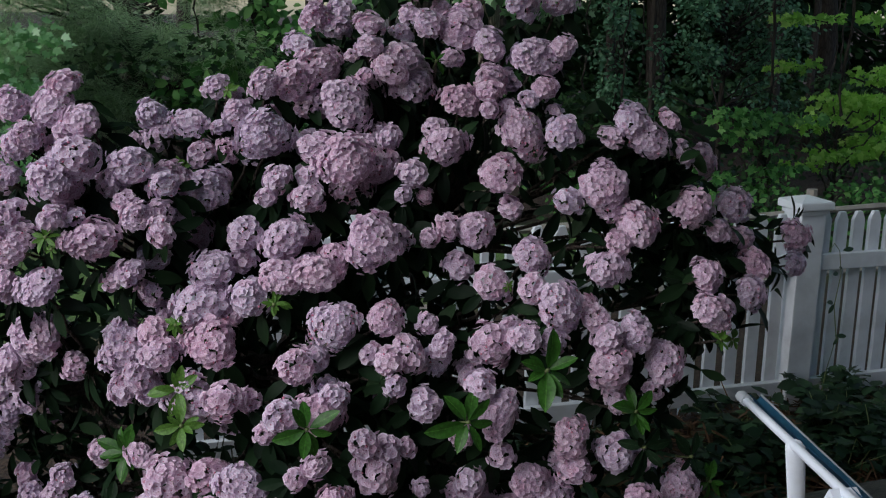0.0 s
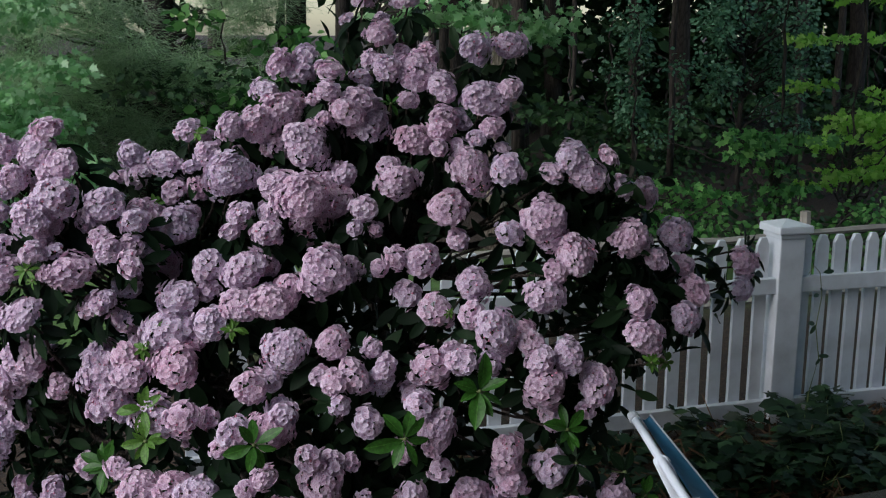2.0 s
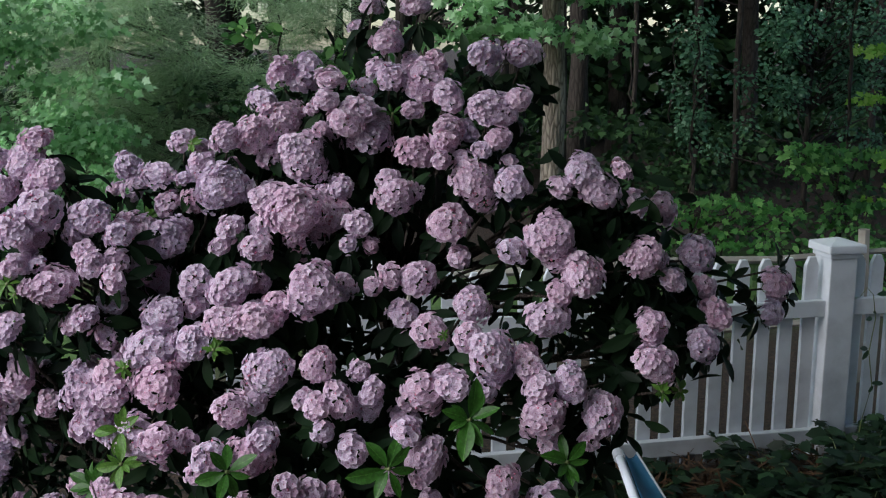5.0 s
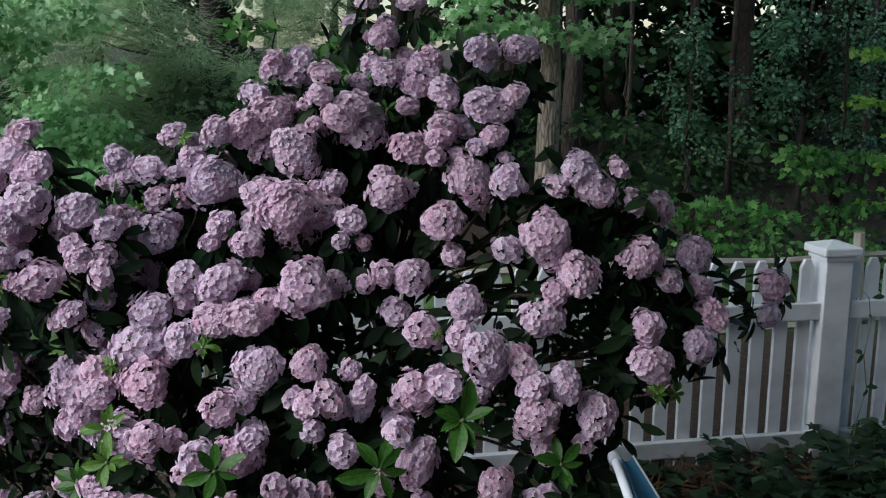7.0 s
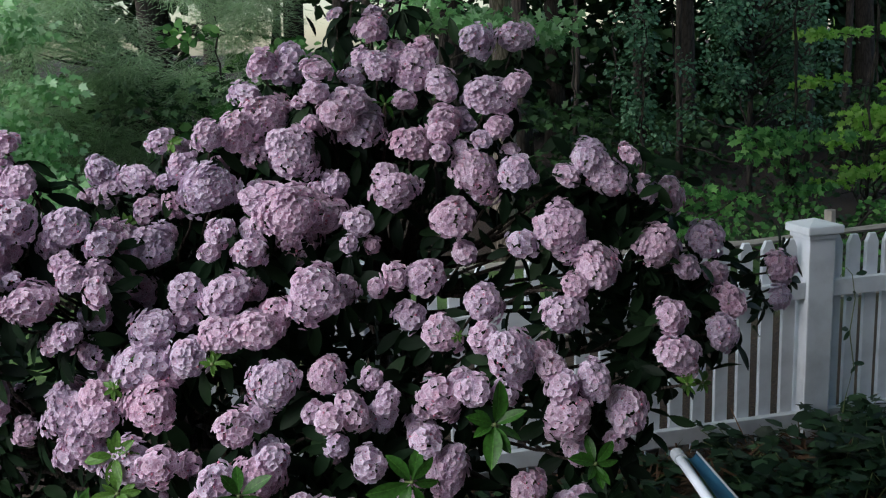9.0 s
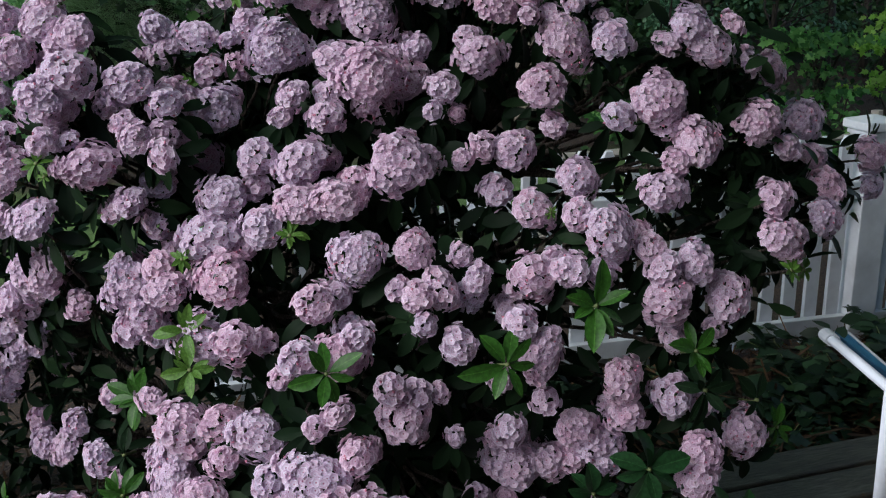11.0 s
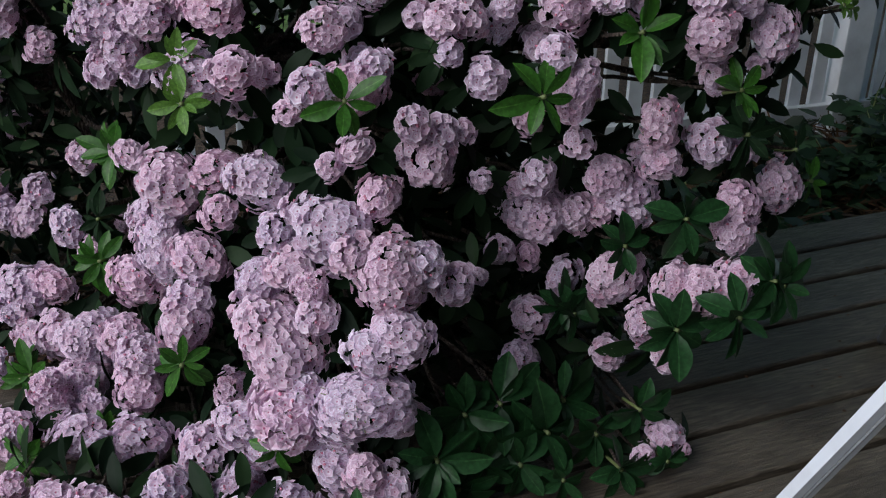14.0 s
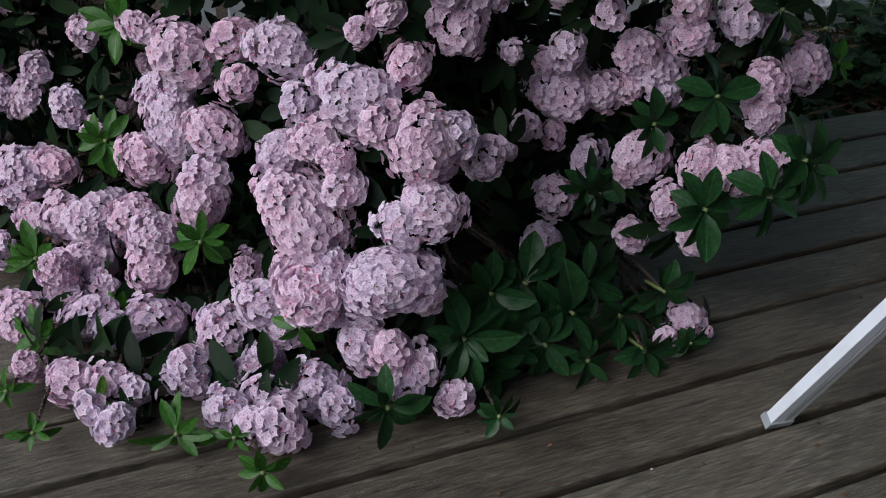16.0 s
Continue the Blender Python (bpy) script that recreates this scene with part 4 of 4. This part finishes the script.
# ---- planting bed beside the deck ----
def bed_plant(x, y, h, spread, n, size, label, outline=OVAL, mat=M_BED):
    t = tagged(new("bed_plant"), label, "plant", "leafy plants in the bed")
    t.location = (x, y, GROUND_Z)
    stems, b, a, nn, s = [], [], [], [], []
    for i in range(n):
        w, q = RNG.uniform(0, 6.283), RNG.uniform(0.2, 1.0) ** 0.6
        top = np.array((math.cos(w) * spread * q, math.sin(w) * spread * q * 0.8, h * RNG.uniform(0.6, 1.05) * (1.1 - 0.35 * q)))
        pts = curve_points((RNG.uniform(-0.04, 0.04), RNG.uniform(-0.04, 0.04), -0.02), top, (0, 0, 0.1 * h), 6)
        stems.append(tube(pts, np.linspace(0.004, 0.0015, 6), 4))
        for j in range(9):
            p = pts[min(5, 2 + j // 2)] + RNG.normal(0, 0.015, 3)
            out = unit(np.array((*RNG.normal(0, 1, 2), 0.15)))
            b.append(p)
            a.append(out + np.array((0, 0, -0.15)))
            nn.append(RNG.normal(0, 0.3, 3) + (0, 0, 1))
            s.append(size * RNG.uniform(0.6, 1.2))
    v, f = gather(stems)
    part("stalkwork", raw_mesh("stalkwork", v, f), M_SHOOT, t)["kind"] = "stuff"
    v, f = leaf_field(b, a, nn, s, outline, 0.1, 0.2)
    part("foliage", raw_mesh("foliage", v, f), mat, t)["kind"] = "stuff"


for i in range(40):
    x = 0.5 + i * 0.075 + RNG.uniform(-0.08, 0.08)
    bed_plant(x, FENCE_Y - RNG.uniform(0.16, 0.74) if x > 0.8 else FENCE_Y - RNG.uniform(0.15, 0.5), RNG.uniform(0.18, 0.27) * min(1.0, max(0.35, (x - 0.7) / 1.0)), 0.22, 13, 0.075, "low dark green leafy plant in the mulch bed", LOBED if i % 3 == 0 else OVAL)


def build_climber():
    c = tagged(new("climbing_vine"), "thin green climbing vine with small leaves on the fence post", "vine")
    c.location = (FENCE_X + 0.09, FENCE_Y - 0.09, GROUND_Z)
    pts = np.array([(0.0, 0.0, -0.02), (0.02, 0.0, 0.16), (0.05, -0.01, 0.32), (0.03, 0.0, 0.46), (0.045, -0.005, 0.60), (0.03, 0.0, 0.70), (-0.01, -0.01, 0.735), (-0.04, -0.012, 0.70)])
    v, f = tube(pts, np.linspace(0.003, 0.0012, 8), 5)
    part("stem", raw_mesh("stem", v, f), M_SHOOT, c)
    for k in (2, 3, 3, 4, 4, 5, 1, 1, 2):
        v, f = leaf_field([pts[k] + RNG.normal(0, 0.008, 3)], [(RNG.normal(0, 1), -0.4, RNG.normal(-0.2, 0.4))], [(0, -1, 0.5)], [RNG.uniform(0.035, 0.06)], ELLIPTIC, 0.15, 0.2)
        part("leaf", raw_mesh("leaf", v, f), M_BED, c)


build_climber()


# ---- woods ----
# the woods stand turned a little about the viewpoint's end of the deck
WOODS_TURN = math.radians(-1.6)


def in_woods(p):
    dx, dy = p[0] + 0.574, p[1] + 2.622
    c, k = math.cos(WOODS_TURN), math.sin(WOODS_TURN)
    return (-0.657 + c * dx - k * dy, -2.523 + k * dx + c * dy, *p[2:])


def tree(x, y, h, r, sprays, leaves, size, outline, leaf_mat, bark, label, lean=(0, 0), flat=0.3, limbs=True, seed=1, kind="tree", face=(0, 0, 1), droop=0.35):
    rng = np.random.default_rng(seed)
    x, y = in_woods((x, y))
    t = tagged(new(kind), label, "tree", "trees of the woods")
    t.location = (x, y, GROUND_Z)
    top = np.array((lean[0], lean[1], h))
    pts = curve_points((0, 0, -0.1), top, (rng.uniform(-0.05, 0.05), 0, 0), 14, 0.02)
    rad = r * (1.0 - 0.55 * np.linspace(0, 1, 14))
    rad[0] *= 1.35
    v, f = tube(pts, rad, 14)
    part("trunk", raw_mesh("trunk", v, f), bark, t)
    if not sprays:
        return t
    sp = [(np.array(in_woods(c)) - (x, y, GROUND_Z), q) for c, q in sprays]
    if limbs:
        ls = []
        for c, q in sp[:: max(1, len(sp) // 40)]:
            k = int(np.argmin(np.abs(pts[:, 2] - (c[2] - 0.35))))
            ls.append(tube(curve_points(pts[k], c, (0, 0, rng.uniform(-0.1, 0.25)), 7, 0.03), np.linspace(max(0.012, rad[k] * 0.22), 0.005, 7), 5))
        v, f = gather(ls)
        part("branchwork", raw_mesh("branchwork", v, f), bark, t)["kind"] = "stuff"
    v, f = spray_crown(rng, sp, leaves, size, outline, flat, face, droop)
    part("crown", raw_mesh("crown", v, f), leaf_mat, t)["kind"] = "stuff"
    return t


def cloud(seed, n, x0, x1, y0, y1, z0, z1, r0, r1):
    """Random centres and radii of leaf sprays in a box."""
    g = np.random.default_rng(seed)
    return [((g.uniform(x0, x1), g.uniform(y0, y1), g.uniform(z0, z1)), g.uniform(r0, r1)) for _ in range(n)]


# the near pale-barked trunk beside the fence, an unseen crown spreading high over it
# both leaf clouds stand out of view, added to shade fence, shrub and deck
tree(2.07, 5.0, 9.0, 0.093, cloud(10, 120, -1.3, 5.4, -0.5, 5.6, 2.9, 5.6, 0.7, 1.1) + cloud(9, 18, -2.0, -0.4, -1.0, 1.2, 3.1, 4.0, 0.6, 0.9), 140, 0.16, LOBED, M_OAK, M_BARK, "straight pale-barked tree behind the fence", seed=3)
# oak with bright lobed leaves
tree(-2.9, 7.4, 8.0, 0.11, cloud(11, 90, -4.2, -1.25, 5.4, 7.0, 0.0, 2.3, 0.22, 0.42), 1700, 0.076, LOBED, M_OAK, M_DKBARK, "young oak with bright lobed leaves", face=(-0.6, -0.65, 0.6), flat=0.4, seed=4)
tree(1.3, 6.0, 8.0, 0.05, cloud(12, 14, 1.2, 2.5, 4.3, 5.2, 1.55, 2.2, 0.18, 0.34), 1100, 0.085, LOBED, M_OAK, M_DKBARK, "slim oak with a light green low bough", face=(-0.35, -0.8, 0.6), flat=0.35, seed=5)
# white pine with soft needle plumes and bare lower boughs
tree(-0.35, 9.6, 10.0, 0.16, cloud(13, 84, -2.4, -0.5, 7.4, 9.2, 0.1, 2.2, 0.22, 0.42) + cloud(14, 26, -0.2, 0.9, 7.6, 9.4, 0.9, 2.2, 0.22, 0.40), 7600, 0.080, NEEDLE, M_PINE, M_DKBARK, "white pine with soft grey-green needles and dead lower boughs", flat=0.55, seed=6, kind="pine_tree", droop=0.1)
tree(0.9, 8.8, 8.0, 0.07, cloud(15, 22, -0.2, 1.9, 7.2, 9.0, 0.3, 1.7, 0.25, 0.45), 300, 0.13, OVAL, M_MAPLE, M_DKBARK, "slender tree with fresh green leaves", face=(-0.35, -0.8, 0.6), flat=0.4, seed=7)
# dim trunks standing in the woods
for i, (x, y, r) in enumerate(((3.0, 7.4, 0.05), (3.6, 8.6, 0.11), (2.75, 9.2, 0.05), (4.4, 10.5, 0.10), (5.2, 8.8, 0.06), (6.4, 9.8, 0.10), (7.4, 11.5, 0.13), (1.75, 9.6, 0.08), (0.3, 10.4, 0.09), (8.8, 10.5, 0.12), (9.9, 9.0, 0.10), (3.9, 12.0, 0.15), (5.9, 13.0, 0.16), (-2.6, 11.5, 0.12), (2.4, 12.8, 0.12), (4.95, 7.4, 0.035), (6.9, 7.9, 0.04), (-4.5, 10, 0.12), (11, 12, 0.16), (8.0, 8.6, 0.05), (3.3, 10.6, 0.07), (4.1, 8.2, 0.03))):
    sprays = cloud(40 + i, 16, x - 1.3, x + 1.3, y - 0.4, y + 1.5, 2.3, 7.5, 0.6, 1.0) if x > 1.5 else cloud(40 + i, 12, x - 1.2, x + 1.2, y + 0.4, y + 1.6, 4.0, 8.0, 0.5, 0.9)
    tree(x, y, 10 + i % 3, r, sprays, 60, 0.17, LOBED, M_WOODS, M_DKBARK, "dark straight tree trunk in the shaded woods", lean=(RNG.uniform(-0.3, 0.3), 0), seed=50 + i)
# saplings and vines at the edge of the woods
tree(4.3, 4.5, 2.6, 0.022, cloud(21, 11, 3.65, 4.2, 3.9, 4.6, 0.45, 0.85, 0.14, 0.26) + cloud(38, 6, 4.1, 4.4, 4.2, 4.6, 0.15, 0.42, 0.10, 0.18), 900, 0.07, LOBED, M_MAPLE, M_DKBARK, "young maple with layered bright green leaves", face=(-0.35, -0.8, 0.6), flat=0.16, seed=22, kind="sapling")
tree(5.1, 4.6, 2.4, 0.02, cloud(39, 15, 4.62, 5.6, 4.2, 4.8, 0.30, 1.0, 0.14, 0.26), 1000, 0.07, LOBED, M_SUNLIT, M_DKBARK, "young maple, its yellow-green leaves coloured as if sunlit", face=(-0.35, -0.8, 0.6), flat=0.2, seed=40, kind="sapling")
tree(3.2, 4.9, 1.8, 0.018, cloud(23, 16, 2.6, 3.7, 4.2, 5.0, -0.05, 0.42, 0.15, 0.28), 800, 0.07, LOBED, M_MAPLE, M_DKBARK, "small maple sapling behind the fence", face=(-0.35, -0.8, 0.6), flat=0.16, seed=24, kind="sapling")
tree(6.6, 5.2, 3.0, 0.025, cloud(25, 26, 5.2, 8.6, 4.2, 6.0, 0.3, 1.9, 0.2, 0.36), 1000, 0.08, LOBED, M_SUNLIT, M_DKBARK, "young maple, its layered yellow-green leaves coloured as if sunlit", face=(-0.35, -0.8, 0.6), flat=0.2, seed=26, kind="sapling")
tree(4.0, 6.5, 5.0, 0.03, cloud(27, 22, 3.75, 4.0, 6.2, 6.5, 0.75, 1.9, 0.08, 0.16), 3600, 0.05, OVAL, M_VINE, M_DKBARK, "thin tree hung with blue-green vine leaves", face=(-0.35, -0.8, 0.6), flat=1.2, seed=28, kind="vine_tree")
tree(5.3, 6.6, 5.0, 0.03, cloud(29, 26, 4.75, 5.05, 6.2, 6.6, 1.1, 2.3, 0.08, 0.18) + cloud(34, 30, 5.5, 5.95, 6.2, 6.8, 0.8, 2.3, 0.08, 0.20) + cloud(35, 16, 4.2, 6.6, 6.4, 7.2, 0.4, 2.2, 0.10, 0.2), 2800, 0.05, OVAL, M_VINE, M_DKBARK, "thin tree hung with blue-green vine leaves", face=(-0.35, -0.8, 0.6), flat=1.0, seed=30, kind="vine_tree")
tree(3.6, 3.3, 0.5, 0.012, cloud(31, 22, 2.9, 5.0, 2.9, 3.6, -0.08, 0.36, 0.12, 0.22), 1500, 0.05, OVAL, M_MAPLE, M_DKBARK, "pale green feathery shrub beyond the fence", face=(-0.35, -0.8, 0.6), flat=0.8, seed=32, kind="lawn_shrub")
# dark leaves added over the woodland floor in place of its shade
tree(6.4, 6.4, 0.9, 0.012, cloud(36, 120, 2.6, 9.0, 3.5, 7.4, -0.15, 0.16, 0.20, 0.38), 300, 0.07, OVAL, M_WOODS, M_DKBARK, "low dark leaves standing in for the shade on the woodland floor", face=(-0.35, -0.8, 0.6), flat=0.5, seed=37, kind="woodland_bush", limbs=False)
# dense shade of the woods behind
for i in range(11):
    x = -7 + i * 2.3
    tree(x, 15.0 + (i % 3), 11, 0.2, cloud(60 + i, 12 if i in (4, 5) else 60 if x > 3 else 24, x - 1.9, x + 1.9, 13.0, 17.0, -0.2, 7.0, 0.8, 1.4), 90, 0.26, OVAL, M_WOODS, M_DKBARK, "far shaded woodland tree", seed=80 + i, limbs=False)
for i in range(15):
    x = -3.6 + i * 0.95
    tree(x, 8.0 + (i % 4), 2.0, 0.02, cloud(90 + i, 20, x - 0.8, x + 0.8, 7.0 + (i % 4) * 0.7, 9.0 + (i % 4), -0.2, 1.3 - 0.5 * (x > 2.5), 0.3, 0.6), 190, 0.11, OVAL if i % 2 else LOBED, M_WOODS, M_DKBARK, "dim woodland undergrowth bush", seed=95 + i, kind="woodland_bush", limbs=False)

# ---- deck chair ----
def build_chair():
    c = tagged(new("deck_chair"), "deck chair with white enamelled tube frame and blue fabric sling", "chair")
    base = np.array((0.028, -0.93, 0.0))
    c.location = base
    T, D = np.array((0.060, -1.048, 0.885)) - base, np.array((-0.287, -0.958, 0.027))
    U, E = np.array((0.089, -1.051, 0.890)) - base, np.array((-0.083, -0.982, -0.172))
    near, far = T - D * 0.01, T + D * 0.85
    v, f = tube([near, T + D * 0.1, T + D * 0.4, far], [0.0075] * 4, 12, 0.9)
    rail = part("side_rail", raw_mesh("side_rail", v, f), M_METAL, c)
    v, f = tube([near - D * 0.006, near + D * 0.02], [0.0105, 0.0105], 12, 0.9)
    part("end_cap", raw_mesh("end_cap", v, f, False), M_SEAM, rail, "grey plastic end cap")
    # leg that stands on the boards
    foot, knee = np.array((0.0, 0.0, 0.012)), T + D * 0.36
    v, f = tube([foot, foot * 0.5 + knee * 0.5, knee], [0.028] * 3, 4, 0.5)
    leg = part("leg", raw_mesh("leg", v, f, False), M_METAL, c)
    v, f = tube([foot - (knee - foot) * 0.012, foot + (knee - foot) * 0.006], [0.0325, 0.0325], 4, 0.54)
    part("foot_cap", raw_mesh("foot_cap", v, f, False), M_SEAM, leg, "grey plastic foot cap")
    v, f = tube([foot + (knee - foot) * 0.02 + np.array((-0.004, -0.0125, -0.004)), knee + np.array((-0.004, -0.0125, -0.004))], [0.0025, 0.0025], 5)
    part("seam", raw_mesh("seam", v, f), M_SEAM, leg)
    # second leg slanting down from the rail
    top = T + D * 0.2
    low = top + np.array((0.53, 0.55, -0.646)) * (top[2] / 0.646)
    v, f = tube([top, top * 0.5 + low * 0.5, low], [0.014, 0.014, 0.013], 12, 0.8)
    part("leg", raw_mesh("leg", v, f), M_METAL, c)
    # fabric: a strip over the rail and a panel hanging below it
    def sheet(name, rows, thick):
        n, m = len(rows), len(rows[0])
        bm = bmesh.new()
        g = [[bm.verts.new(tuple(float(q) for q in p)) for p in r] for r in rows]
        for i in range(n - 1):
            for j in range(m - 1):
                fc = bm.faces.new((g[i][j], g[i][j + 1], g[i + 1][j + 1], g[i + 1][j]))
                fc.smooth = True
        bmesh.ops.solidify(bm, geom=bm.faces[:], thickness=thick)
        return part(name, bm, M_SLING, c, "taut blue woven fabric")
    rows = []
    for k in np.linspace(0.0, 0.84, 14):
        p, q = T + D * k + np.array((0.006, 0, 0.010)), U + E * k
        rows.append([p * (1 - t) + q * t + np.array((0, 0, -0.012 * math.sin(3.14 * t))) for t in np.linspace(0, 1, 6)])
    sheet("sling_back", rows, 0.004)
    edge = [r[-1] for r in rows]
    v, f = tube(edge, [0.0018] * len(edge), 8)
    part("hem", raw_mesh("hem", v, f), M_SEAM, c, "pale stitched hem")
    return c


build_chair()


# ---- litter on the boards ----
def litter(name, n, mat, size, label, seed, x0, x1, y0, y1):
    g = np.random.default_rng(seed)
    p = np.stack([g.uniform(x0, x1, n), g.uniform(y0, y1, n), np.full(n, 0.004)], 1)
    a = g.normal(0, 1, (n, 3)) * (1, 1, 0.1)
    v, f = leaf_field(p, a, g.normal(0, 0.2, (n, 3)) + (0, 0, 1), size * g.uniform(0.5, 1.4, n), OVAL, 0.25, 0.1)
    tagged(part(name, raw_mesh(name, v, f), mat), label, "litter", kind="stuff")


litter("fallen_petal", 16, M_PETAL_FALLEN, 0.008, "small pale petals fallen on the boards", 5, -1.0, 1.0, -1.25, -0.15)
litter("leaf_crumb", 240, M_STRAW, 0.009, "brown leaf crumbs scattered on the boards", 6, -1.2, 1.6, -1.3, -0.02)


# ---- deck boards, last: each one a piece ----
deck = tagged(new("deck"), "weathered grey-brown wooden deck of long boards", "deck", kind="structure")
deck.matrix_world = pose(0, 0, 0, 0, 0, DECK_TURN)


def board_mesh(seed, length, width, thick):
    g = np.random.default_rng(seed)
    nx = 24
    prof = [(-width / 2, -thick), (-width / 2, -0.006), (-width / 2 + 0.002, -0.002), (-width / 2 + 0.005, 0.0), (0, g.uniform(-0.0015, 0.0015)), (width / 2 - 0.005, 0.0), (width / 2 - 0.002, -0.002), (width / 2, -0.006), (width / 2, -thick)]
    vs, fs = [], []
    ph = g.uniform(0, 6, 4)
    for i in range(nx + 1):
        x = (i / nx - 0.5) * length
        dz, dy = 0.0018 * math.sin(x * 1.7 + ph[0]), 0.0016 * math.sin(x * 2.3 + ph[1])
        for y, z in prof:
            vs.append((x, y + dy, z + dz + 0.0012 * math.sin(x * 4 + ph[2]) * y / width))
    k = len(prof)
    for i in range(nx):
        fs += [(i * k + j, (i + 1) * k + j, (i + 1) * k + j + 1, i * k + j + 1) for j in range(k - 1)]
    fs += [tuple(range(k)), tuple(range(nx * k + k - 1, nx * k - 1, -1))]
    me = raw_mesh("deck_board", vs, fs, False)
    me.materials.append(M_DECK)
    return me


BOARDS = [board_mesh(s, 6.4, PITCH - 0.016, 0.036) for s in range(5)]
for i in range(31):
    o = part("deck_board", BOARDS[i % 5], None, deck)
    o.location = (0.2 + 0.05 * (i % 2), DECK_EDGE - PITCH * (i + 0.5), 0)
for y in (0.05, -1.2, -2.4, -3.6):
    bm = bmesh.new()
    box(bm, -2.9, 3.3, y - 0.02, y + 0.02, GROUND_Z - 0.03, -0.038)
    part("joist", bm, M_DECK, deck)
